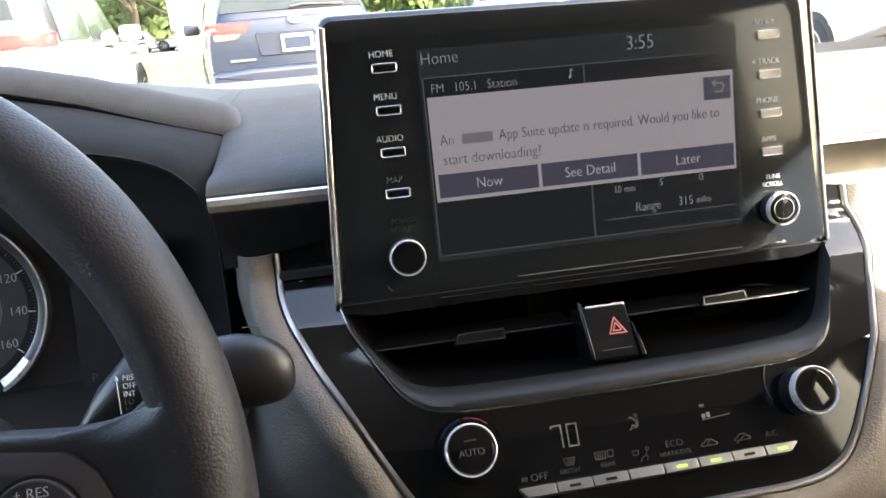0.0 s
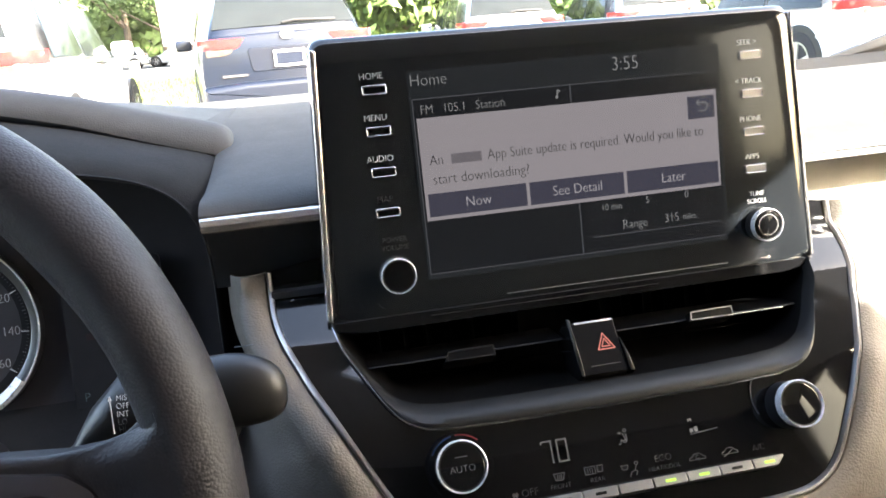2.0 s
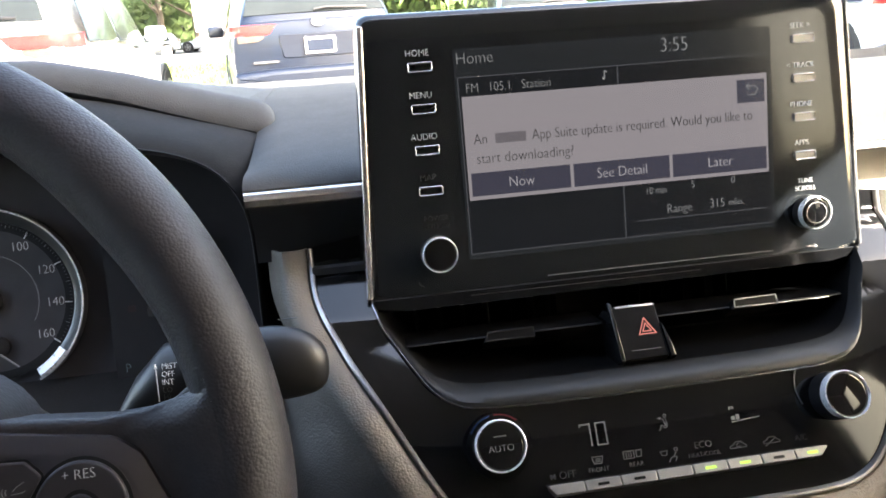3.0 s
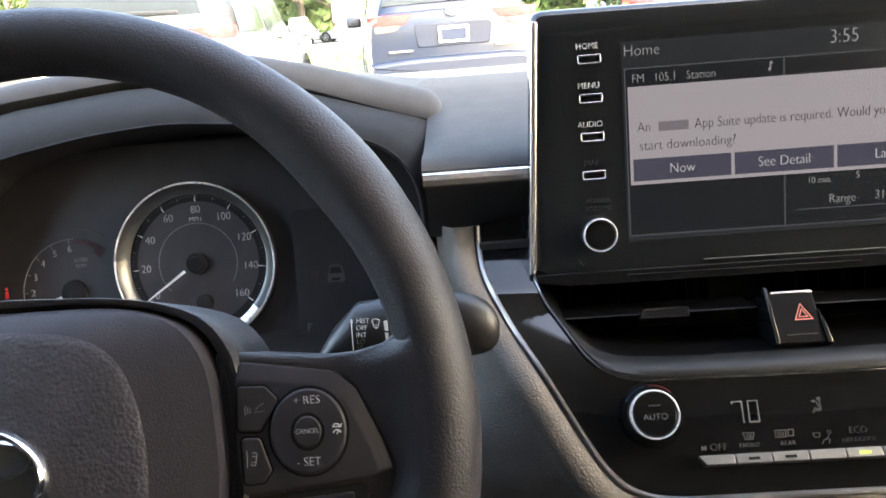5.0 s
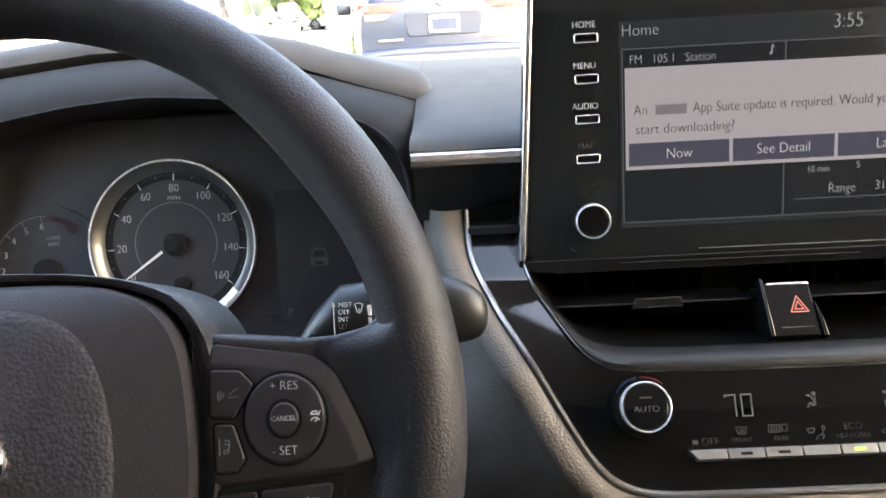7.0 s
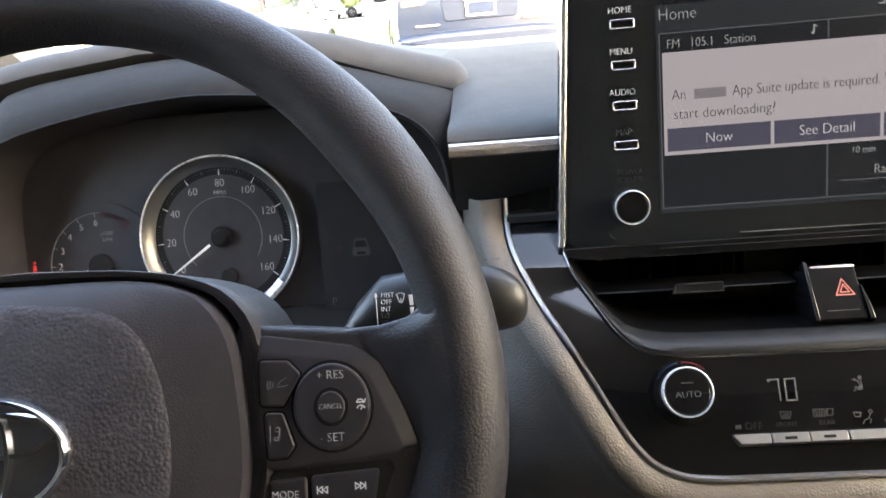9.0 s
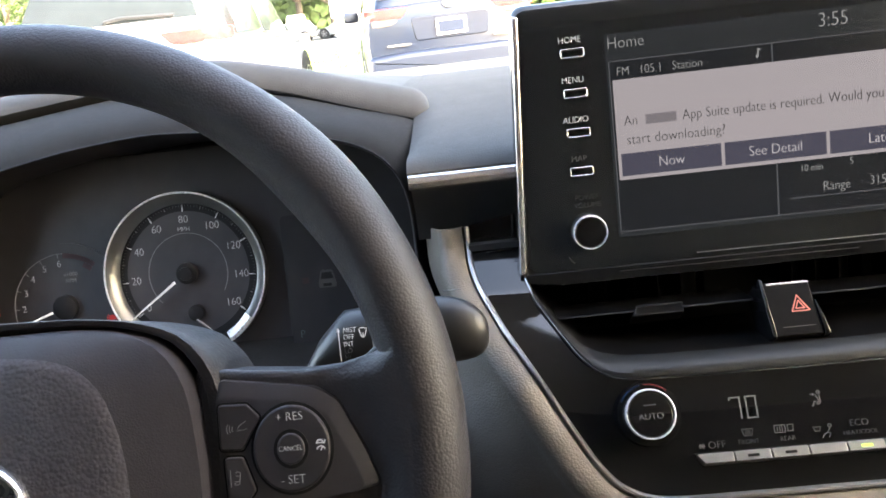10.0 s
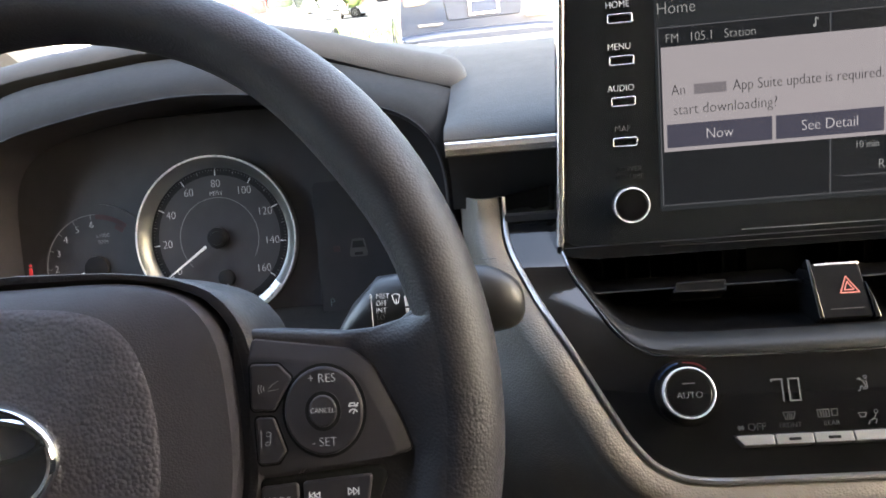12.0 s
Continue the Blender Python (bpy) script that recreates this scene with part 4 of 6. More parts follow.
    lettering("10 min", 0.0055, SCREEN_TEXT, d, face(0.0105, 0, -0.0738) @ pose(0, 0, 0.0007), "LEFT", 0.8, heavy=-0.018)
    lettering("5", 0.0055, SCREEN_TEXT, d, face(0.0375, 0, -0.0725) @ pose(0, 0, 0.0007), heavy=-0.018)
    lettering("0", 0.0055, SCREEN_TEXT, d, face(0.0605, 0, -0.0722) @ pose(0, 0, 0.0007), heavy=-0.018)
    lettering("Range", 0.0072, SCREEN_TEXT, d, face(0.022, 0, -0.0845) @ pose(0, 0, 0.0007), "LEFT", 0.84, heavy=-0.018)
    lettering("315", 0.0070, SCREEN_TEXT, d, face(0.0465, 0, -0.0840) @ pose(0, 0, 0.0007), "LEFT", 0.86, heavy=-0.018)
    lettering("miles", 0.0052, SCREEN_TEXT, d, face(0.0575, 0, -0.0842) @ pose(0, 0, 0.0007), "LEFT", 0.76, heavy=-0.018)
    part("music_note", strokes([[(-0.0087, -0.0125), (-0.0087, -0.0088), (-0.0074, -0.0096)], arc(-0.0092, -0.0126, 0.0005, 0, 360, 8)], 0.0006, 0.0001), SCREEN_TEXT, d, f @ pose(0, 0, 0.0007))
    # the message
    p = part("message_panel", slab(box2(-0.0848, -0.0695, 0.0812, -0.0165), 0, 0.0002), POPUP, d, f @ pose(0, 0, 0.0010), "pale grey message panel")
    lettering("An", 0.0078, POPUP_TEXT, d, face(-0.0805, 0, -0.0385) @ pose(0, 0, 0.0014), "LEFT", 0.82, heavy=-0.018)
    part("message_bar", slab(box2(-0.0690, -0.0411, -0.0528, -0.0360), 0, 0.0001), POPUP_MARK, d, f @ pose(0, 0, 0.0014))  # the product's name
    lettering("App Suite update is required. Would you like to", 0.0078, POPUP_TEXT, d, face(-0.0497, 0, -0.0385) @ pose(0, 0, 0.0014), "LEFT", 0.803, heavy=-0.018)
    lettering("start downloading?", 0.0078, POPUP_TEXT, d, face(-0.0798, 0, -0.0485) @ pose(0, 0, 0.0014), "LEFT", 0.88, heavy=-0.018)
    for a, b, word in ((-0.0832, -0.0305, "Now"), (-0.0286, 0.0243, "See Detail"), (0.0262, 0.0798, "Later")):
        part("message_key", slab(box2(a, -0.0675, b, -0.0555), 0, 0.0002), POPUP_KEY, d, f @ pose(0, 0, 0.0014))
        lettering(word, 0.0078, KEY_TEXT, d, face((a + b) / 2, 0, -0.0617) @ pose(0, 0, 0.0018), width=0.88, heavy=-0.018)
    part("message_key", slab(box2(0.0640, -0.0315, 0.0795, -0.0195), 0, 0.0002), POPUP_KEY, d, f @ pose(0, 0, 0.0014))
    part("back_arrow", strokes([[(0.069, -0.023), (0.074, -0.023), (0.0755, -0.0245), (0.074, -0.0275), (0.070, -0.0275)], [(0.0705, -0.0215), (0.069, -0.023), (0.0705, -0.0245)]], 0.0006), SCREEN_TEXT, d, f @ pose(0, 0, 0.0018))
    ring_knob("volume_knob", "black volume knob with thin chrome ring", -0.1034, -0.0065, -0.0952, 0, 0.0093, 0.0065)
    ring_knob("tune_knob", "black tuning knob with chrome rings", 0.1046, -0.0070, -0.0940, 0, 0.0092, 0.0070, inner_ring=0.0060)
    return u


screen_unit()

# ---- gauges ----
INFO = material("info_screen_black", (0.023, 0.0225, 0.024), 0.5, shine=0.2)
HUB = material("hub_black", (0.015, 0.0145, 0.0155), 0.6, shine=0.1)
SCALE_RING = material("scale_ring_black", (0.012, 0.012, 0.0128), 0.5, shine=0.2)
# figures and marks get an added glow to show in the hood's shade
GAUGE_PRINT = material("gauge_glow_print", (0.32, 0.32, 0.32), 0.5, emit=(0.9, 0.92, 1.0), strength=0.009)
DIM_GAUGE = material("dim_gauge_glow_print", (0.14, 0.14, 0.14), 0.5, emit=(0.9, 0.92, 1.0), strength=0.004)


def gauges():
    g = thing("instrument_cluster", "dark instrument cluster with silver-ringed speedometer", "instrument cluster", (-0.36, 0.09, -0.11))
    f = face(-0.3662, 0.088, -0.1085, 6) @ Matrix.Scale(1.01, 4)
    part("back_plate", slab(rounded(box2(-0.16, -0.085, 0.165, 0.085), 0.03, 6), -0.012, -0.006, 0.001), DIAL, g, f)
    # speedometer
    dial = part("speedometer", lathe([(0.0475, -0.006), (0.0475, -0.0035), (0.001, -0.0035)], 72), DIAL, g, f, "black dial face")
    R = 0.0553
    ring = stacked([[(r * math.cos(radians(a)), r * math.sin(radians(a)), w) for a in np.linspace(-62, 248, 110)] for r, w in ((R, -0.004), (R, 0.0035), (R - 0.0006, 0.0042), (R - 0.0012, 0.004), (R - 0.0042, -0.0015), (R - 0.0075, -0.0033))], closed=False)
    part("bezel", ring, GAUGE_RING, dial, f, "satin silver bezel ring")
    edge = [((R - 0.0003) * math.cos(radians(a)), (R - 0.0003) * math.sin(radians(a)), 0.0042) for a in np.linspace(-62, 248, 90)]
    part("bright_edge", sweep(edge, disc(0.0007, 6)), RING_METAL, dial, f)
    foot = [[(r * math.cos(radians(a)), r * math.sin(radians(a)), w) for a in np.linspace(-60, -38, 28)] for r, w in ((R + 0.0004, 0.0046), (R - 0.002, 0.0056), (R - 0.0062, 0.0042), (R - 0.007, 0.001))]
    part("bright_foot", stacked(foot, closed=False), RING_METAL, dial, f)
    ang = lambda mph: 215.0 - 253.0 / 160.0 * mph
    z = f @ pose(0, 0, -0.0033)
    ticks, minor = [], []
    for mph in range(0, 161, 20):
        a = radians(ang(mph))
        ticks.append([(0.0425 * math.cos(a), 0.0425 * math.sin(a)), (0.0465 * math.cos(a), 0.0465 * math.sin(a))])
    for mph in range(0, 161, 10):
        a = radians(ang(mph))
        minor.append([(0.0448 * math.cos(a), 0.0448 * math.sin(a)), (0.0465 * math.cos(a), 0.0465 * math.sin(a))])
    part("scale_ring", stacked([[(q * math.cos(radians(a)), q * math.sin(radians(a)), -0.0034) for a in range(0, 360, 5)] for q in (0.0476, 0.0426)], cap_start=False, cap_end=False), SCALE_RING, dial, f, "darker ring under the scale")
    fine = []
    for k in range(97):
        a = radians(ang(k * 160 / 96))
        fine.append([(0.0456 * math.cos(a), 0.0456 * math.sin(a)), (0.0466 * math.cos(a), 0.0466 * math.sin(a))])
    for tick in ticks:
        part("tick", strokes([tick], 0.0006), PRINT, dial, z)
    part("half_scale", strokes(minor, 0.0004), DIM_GAUGE, dial, z)
    part("fine_scale", strokes(fine, 0.0003), material("faint_gauge_print", (0.07, 0.07, 0.072), 0.5), dial, z)
    part("inner_circle", strokes([arc(0, 0, 0.0275, -30, 222, 70)], 0.0004), DIM_GAUGE, dial, z)
    for mph in range(0, 161, 20):
        a, r = radians(ang(mph)), 0.0368
        lettering(str(mph), 0.0077, GAUGE_PRINT, dial, z @ pose(r * math.cos(a) * 1.0, r * math.sin(a), 0.0001), width=0.92)
    lettering("MPH", 0.0044, GAUGE_PRINT, dial, z @ pose(0.0005, 0.0302, 0.0001))
    a = radians(ang(0) - 0.5)
    tip, side = Vector((math.cos(a), math.sin(a))), Vector((-math.sin(a), math.cos(a)))
    q = [tip * 0.0478 + side * 0.0003, tip * 0.009 + side * 0.0009, tip * 0.009 - side * 0.0009, tip * 0.0478 - side * 0.0003]
    needle = part("needle", slab([tuple(p) for p in q], 0.0025, 0.0035, 0.0002), PRINT, dial, f, "white needle resting at zero")
    part("hub", lathe([(0.0075, -0.003), (0.0072, 0.0002), (0.0064, 0.0010), (0.0048, 0.0012), (0.0044, 0.0022), (0.001, 0.0024)], 32), HUB, needle, f)
    # small gauge below the hub
    sub = f @ pose(0.003, -0.0275, 0)
    part("fuel_hub", lathe([(0.006, -0.003), (0.0056, -0.0008), (0.0035, 0.0), (0.001, 0.0)], 28), HUB, dial, sub)
    part("fuel_needle", slab([(0.001, -0.004), (0.0105, -0.0125), (0.0101, -0.0129), (0.0002, -0.0046)], 0.0, 0.001), DIM_GAUGE, dial, sub)
    # rev counter
    tf = face(-0.4556, 0.0866, -0.1234, 6)
    tach = part("rev_counter", lathe([(0.045, -0.006), (0.045, -0.0045), (0.001, -0.0045)], 60), DIAL, g, tf)
    part("rev_arc", strokes([arc(0, 0, 0.0378, 88, 225, 50)], 0.0004), DIM_GAUGE, tach, tf @ pose(0, 0, -0.0044))
    ta = lambda n: 219.6 - 21.0 * n
    part("rev_ticks", strokes([[(0.0348 * math.cos(radians(ta(n))), 0.0348 * math.sin(radians(ta(n)))), (0.0378 * math.cos(radians(ta(n))), 0.0378 * math.sin(radians(ta(n))))] for n in range(7)], 0.0005), DIM_GAUGE, tach, tf @ pose(0, 0, -0.0043))
    for n in range(1, 7):
        b = radians(ta(n))
        lettering(str(n), 0.0068, GAUGE_PRINT, tach, tf @ pose(0.0308 * math.cos(b), 0.0308 * math.sin(b), -0.0042))
    for k, word in enumerate(("x1000", "RPM")):
        lettering(word, 0.0040, DIM_GAUGE, tach, tf @ pose(0.0054, 0.0228 - 0.0045 * k, -0.0042))
    b = radians(ta(1.0))
    tip, side = Vector((math.cos(b), math.sin(b))), Vector((-math.sin(b), math.cos(b)))
    part("needle", slab([tuple(p) for p in (tip * 0.033 + side * 0.0003, tip * 0.008 + side * 0.0008, tip * 0.008 - side * 0.0008, tip * 0.033 - side * 0.0003)], 0.001, 0.002, 0.0002), PRINT, tach, tf)
    part("hub", lathe([(0.009, -0.004), (0.0085, -0.001), (0.005, 0.0003), (0.001, 0.0005)], 32), HUB, tach, tf)
    part("warning_strip", merge(strokes([arc(0, 0, 0.0362, 52, 86, 12)], 0.0034), strokes([arc(0, 0, 0.0325, 52, 60, 5)], 0.0034)), material("dark_red_zone", (0.045, 0.012, 0.013), 0.5), tach, tf @ pose(0, 0, -0.0042))
    # warning sign, car sign and gear letter
    belt = face(-0.501, 0.084, -0.1205, 6)
    part("belt_warning", merge(slab(oval(0, 0.0032, 0.001, 0.001, 12), 0, 0.0002), slab([(-0.0014, -0.0035), (0.0014, -0.0035), (0.0011, 0.0014), (-0.0011, 0.0014)], 0, 0.0002)), RED_ICON, g, belt, "lit red seat belt warning")
    brake = face(-0.4226, 0.0865, -0.1335, 6)
    part("brake_warning", merge(slab(oval(0, 0, 0.0026, 0.0020, 16), 0, 0.0002), strokes([arc(0, 0, 0.0034, 130, 230, 8), arc(0, 0, 0.0034, -50, 50, 8)], 0.0005)), RED_ICON, g, brake, "dim red brake warning")
    car = face(-0.2685, 0.082, -0.121, 6)
    part("info_display", slab(rounded(box2(-0.028, -0.045, 0.030, 0.045), 0.004, 4), -0.004, -0.001), INFO, g, car)
    small = car @ Matrix.Scale(0.8, 4)
    part("car_sign", merge(slab(rounded([(-0.0075, -0.0075), (0.0075, -0.0075), (0.0075, -0.003), (0.005, 0.0075), (-0.005, 0.0075), (-0.0075, -0.003)], 0.002), 0, 0.0002)), material("car_sign_grey", (0.035, 0.033, 0.034), 0.4, emit=(0.6, 0.6, 0.62), strength=0.0009), g, small)
    part("car_sign_glass", merge(slab([(-0.0055, 0.0), (0.0055, 0.0), (0.004, 0.0055), (-0.004, 0.0055)], 0.0003, 0.0005), slab(box2(-0.0035, -0.0062, 0.0035, -0.0038), 0.0003, 0.0005)), HUB, g, small)
    part("lane_mark", slab(box2(-0.017, -0.002, -0.0125, 0.002), 0, 0.0002), material("dim_red_sign", (0.022, 0.004, 0.004), 0.5), g, car)
    lettering("P", 0.0078, material("dim_gear_letter", (0.05, 0.08, 0.09), 0.5, emit=(0.5, 0.7, 0.75), strength=0.004), g, car @ pose(-0.021, -0.0362, -0.0008), width=0.9)
    # lower hood between the gauges and the wheel column
    rows = [[(x, y, z) for x in np.linspace(-0.53, -0.21, 9)] for y, z in ((0.088, -0.160), (0.06, -0.168), (0.02, -0.174), (-0.02, -0.185))]
    part("lower_ledge", sheet(rows, 0.003, (0, 0, -1)), HOOD_SHADED, g)


gauges()


# ---- steering wheel ----
WHEEL = face(-0.3606, -0.132, -0.1490, 14.8)


def loops_of(outline, levels, centre):
    """Loops of an outline drawn in to a centre: levels of (scale, w)."""
    cx, cy = centre
    return [[(cx + (x - cx) * s, cy + (y - cy) * s, w) for x, y in outline] for s, w in levels]


def steering_wheel():
    wheel = thing("steering_wheel", "black grained steering wheel with oval chrome emblem and switches", "steering wheel", (-0.36, -0.13, -0.147))
    n, sec, loops = 128, 20, []
    for i in range(n):
        a = 2 * math.pi * i / n
        near = max(0.0, math.cos(a)) ** 6 + max(0.0, -math.cos(a)) ** 6  # fuller grip at the spokes
        swell = max(0.0, math.cos(a - radians(38))) ** 40 + max(0.0, math.cos(a - radians(142))) ** 40
        ring = []
        for k in range(sec):
            b = 2 * math.pi * k / sec
            rad = 0.0153 + 0.0006 * near + 0.0008 * swell
            dr, dw = rad * math.cos(b), (0.0172 + 0.0004 * near) * math.sin(b)
            if math.cos(b) < 0:
                dr *= 0.83 + 0.12 * swell
            r = 0.1856 - 0.0153 - 0.0006 * near + dr
            ring.append((r * math.cos(a), r * math.sin(a), dw))
        loops.append(ring)
    bm = stacked(loops + [loops[0]], cap_start=False, cap_end=False)
    bmesh.ops.remove_doubles(bm, verts=bm.verts, dist=1e-7)
    part("rim", bm, RIM, wheel, WHEEL, "black grained grip")
    # spokes and lower hub
    right = [(0.082, 0.0345), (0.124, 0.0305), (0.138, 0.0312), (0.149, 0.0338), (0.158, 0.0405), (0.164, 0.052), (0.170, 0.045), (0.173, 0.0), (0.168, -0.050), (0.150, -0.050), (0.1, -0.052), (0.08, -0.055)]
    for s in (1, -1):
        o = rounded([(s * p[0], p[1]) for p in right], 0.003, 3)
        if s > 0:
            o = o[::-1]
        part("spoke", slab(o, -0.016, 0.0085, 0.003, 3), RIM, wheel, WHEEL)
        # grained web that runs from the switches up onto the grip
        rows = []
        for v in np.linspace(-0.056, 0.0395, 34):
            a = float(np.interp(v, [-0.056, -0.022, -0.0145, -0.002, 0.0178, 0.0242, 0.0272, 0.031, 0.0365, 0.047], [0.138, 0.1505, 0.1525, 0.1485, 0.139, 0.1335, 0.1315, 0.1435, 0.1575, 0.166]))
            e = math.sqrt(0.1655 ** 2 - v * v)
            fall = 0.0075 * max(0.0, (v - 0.026) / 0.021) ** 1.5 + 0.006 * max(0.0, (-v - 0.04) / 0.016)
            rows.append([(s * (a + (e - a) * q), v, 0.0102 - fall * (1 - q) + (0.0064) * (q * q * (3 - 2 * q))) for q in np.linspace(0, 1, 9)])
        part("grip_web", sheet(rows, 0.014, (0, 0, -1)), RIM, wheel, WHEEL)
    low = rounded([(-0.03, -0.06), (0.03, -0.06), (0.04, -0.165), (-0.04, -0.165)], 0.01)
    part("spoke", slab(low, -0.014, 0.006, 0.006, 4), PLASTIC, wheel, WHEEL)
    # airbag cover and its dark surround
    def mirrored(half):
        h = smooth(resample(half, 40), 1)
        return ([tuple(p) for p in h] + [(-x, y) for x, y in h[-2:0:-1]])[::-1]

    def between(a, b, k, w):
        return [(p[0] + (q[0] - p[0]) * k, p[1] + (q[1] - p[1]) * k, w) for p, q in zip(a, b)]

    cover = mirrored([(0.0, 0.0547), (0.03, 0.0549), (0.0503, 0.0535), (0.0708, 0.0466), (0.0797, 0.0371), (0.0840, 0.026), (0.0858, 0.0109), (0.0874, -0.0062), (0.0872, -0.0234), (0.083, -0.042), (0.070, -0.060), (0.04, -0.075), (0.0, -0.078)])
    lip = mirrored([(0.0, 0.0602), (0.0381, 0.0588), (0.0612, 0.0556), (0.0793, 0.0492), (0.0900, 0.0364), (0.0932, 0.0254), (0.0943, 0.010), (0.0944, -0.0062), (0.0942, -0.0234), (0.089, -0.045), (0.076, -0.064), (0.044, -0.080), (0.0, -0.083)])
    middle = mirrored([(0.0, 0.0452), (0.0274, 0.0430), (0.0407, 0.0390), (0.0515, 0.0297), (0.0577, 0.0138), (0.0604, -0.0028), (0.0606, -0.0194), (0.056, -0.040), (0.044, -0.056), (0.022, -0.065), (0.0, -0.067)])
    far = [(x * 1.065, y * (0.985 if y > 0 else 1.05)) for x, y in lip]
    part("surround", stacked([between(far, far, 0, -0.022), between(far, lip, 0.25, -0.006), between(far, lip, 0.6, 0.004), between(far, lip, 0.9, 0.0095), between(lip, cover, 0.08, 0.0110), between(lip, cover, 0.35, 0.0108), between(lip, cover, 0.58, 0.0100), between(lip, cover, 0.72, 0.0070), between(lip, cover, 0.82, -0.004)]), RIM, wheel, WHEEL, "grained shell round the airbag cover")
    def shoulder(k, w):  # steep above, nearly level at the sides
        row = between(cover, middle, k, w)
        return [(x, y, w + (max(w, 0.0185 + 0.0052 * k) - w) * min(1.0, max(0.0, (abs(x) - 0.045) / 0.03)) * (k > 0.015)) for x, y, w in row]

    # the sloping edge carries its shade in a darker colour
    bag = part("airbag_cover", stacked([shoulder(k, w) for k, w in ((0.0, -0.004), (0.0, 0.0085), (0.02, 0.0112), (0.07, 0.0132), (0.2, 0.0156), (0.45, 0.0188), (0.7, 0.0214), (0.9, 0.0232), (0.97, 0.0237))], cap_start=False, cap_end=False), BAG_SHADED, wheel, WHEEL, "smooth sloping edge of the airbag cover, coloured darker for shade")
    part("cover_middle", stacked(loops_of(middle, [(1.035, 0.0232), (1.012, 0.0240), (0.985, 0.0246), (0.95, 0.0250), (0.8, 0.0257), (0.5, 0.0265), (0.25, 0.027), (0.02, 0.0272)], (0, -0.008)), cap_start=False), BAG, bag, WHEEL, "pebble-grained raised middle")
    # oval emblem: plain chrome rings on a dark oval
    e = WHEEL @ pose(-0.005, -0.0085, 0.0268)
    em = part("emblem", slab(oval(0, 0, 0.0295, 0.0205, 56), -0.001, 0.0012, 0.0008), material("emblem_grey", (0.12, 0.12, 0.13), 0.35, metal=0.6), wheel, e, "plain oval badge")
    rim_o = [[(rx * math.cos(2 * math.pi * k / 72), ry * math.sin(2 * math.pi * k / 72), w) for k in range(72)] for rx, ry, w in ((0.0315, 0.0222, -0.001), (0.0312, 0.022, 0.0018), (0.0298, 0.0208, 0.0034), (0.028, 0.0192, 0.0026), (0.0268, 0.0182, 0.0))]
    part("emblem_ring", stacked(rim_o, cap_start=False, cap_end=False), CHROME, em, e, "chrome oval ring")
    path = [(0.0255 * math.cos(2 * math.pi * k / 60), 0.0075 + 0.0078 * math.sin(2 * math.pi * k / 60), 0.0022) for k in range(60)]
    part("emblem_ring", sweep(path, [(-0.0016, -0.001), (0.0016, -0.001), (0.0008, 0.0012), (-0.0008, 0.0012)], closed=True), CHROME, em, e, "chrome oval ring")
    path = [(0.0085 * math.cos(2 * math.pi * k / 60), 0.0 + 0.0178 * math.sin(2 * math.pi * k / 60), 0.0026) for k in range(60)]
    part("emblem_ring", sweep(path, [(-0.0014, -0.001), (0.0014, -0.001), (0.0007, 0.0012), (-0.0007, 0.0012)], closed=True), CHROME, em, e, "chrome oval ring")
    # switch pad
    f = WHEEL @ pose(0, 0, 0.0095)
    pad_o = rounded([(0.0925, 0.0300), (0.1300, 0.0242, 0.01), (0.1385, 0.0178, 0.008), (0.1478, -0.002, 0.01), (0.1522, -0.0145, 0.003), (0.0945, -0.0205, 0.002), (0.0918, 0.0), (0.0915, 0.026)][::-1], 0.003)
    upper = [(0.0915 + (x - 0.0915) * 0.90, -0.0205 + (y + 0.0205) * 0.865) for x, y in pad_o]  # broad sloping shoulder above and outside
    level = lambda k, w: [(p[0] + (q[0] - p[0]) * k, p[1] + (q[1] - p[1]) * k, w) for p, q in zip(pad_o, upper)]
    part("switch_pad", stacked([level(0, -0.004), level(0, -0.0008), level(0.08, 0.0004), level(0.85, 0.0026), level(1.0, 0.0028)]), SMOOTH_PLASTIC, wheel, f)
    gap = material("switch_gap", (0.002, 0.002, 0.002), 0.9)
    key_z = 0.0028
    for o in ([(0.0925, 0.0205), (0.1035, 0.0200), (0.1085, 0.0148), (0.1012, 0.0030), (0.0925, 0.0034)], [(0.0938, 0.0008), (0.1010, 0.0006), (0.1052, -0.0118), (0.1020, -0.0160), (0.0946, -0.0165)]):
        o = rounded(o[::-1], 0.0018, 4)
        part("switch_gap", slab(shrink(o, -0.0008), key_z - 0.002, key_z + 0.0002), gap, wheel, f)
        part("switch", slab(o, key_z - 0.001, key_z + 0.0012, 0.0007), SMOOTH_PLASTIC, wheel, f)
    c = (0.1199, 0.0022)
    part("switch_gap", slab(oval(*c, 0.0158, 0.0172, 56), key_z - 0.002, key_z + 0.0004), gap, wheel, f)
    part("ring_switch", slab(oval(*c, 0.0146, 0.0160, 56), key_z - 0.001, key_z + 0.0020, 0.0010), SMOOTH_PLASTIC, wheel, f)
    part("switch_gap", slab(oval(*c, 0.0066, 0.0072, 40), key_z + 0.001, key_z + 0.0023), gap, wheel, f)
    part("cancel_switch", slab(oval(*c, 0.0053, 0.0058, 40), key_z + 0.001, key_z + 0.0030, 0.0007), SMOOTH_PLASTIC, wheel, f)
    lettering("+ RES", 0.0046, GAUGE_PRINT, wheel, f @ pose(c[0], c[1] + 0.0117, key_z + 0.0021), width=0.95)
    lettering("- SET", 0.0046, GAUGE_PRINT, wheel, f @ pose(c[0], c[1] - 0.0113, key_z + 0.0021), width=0.95)
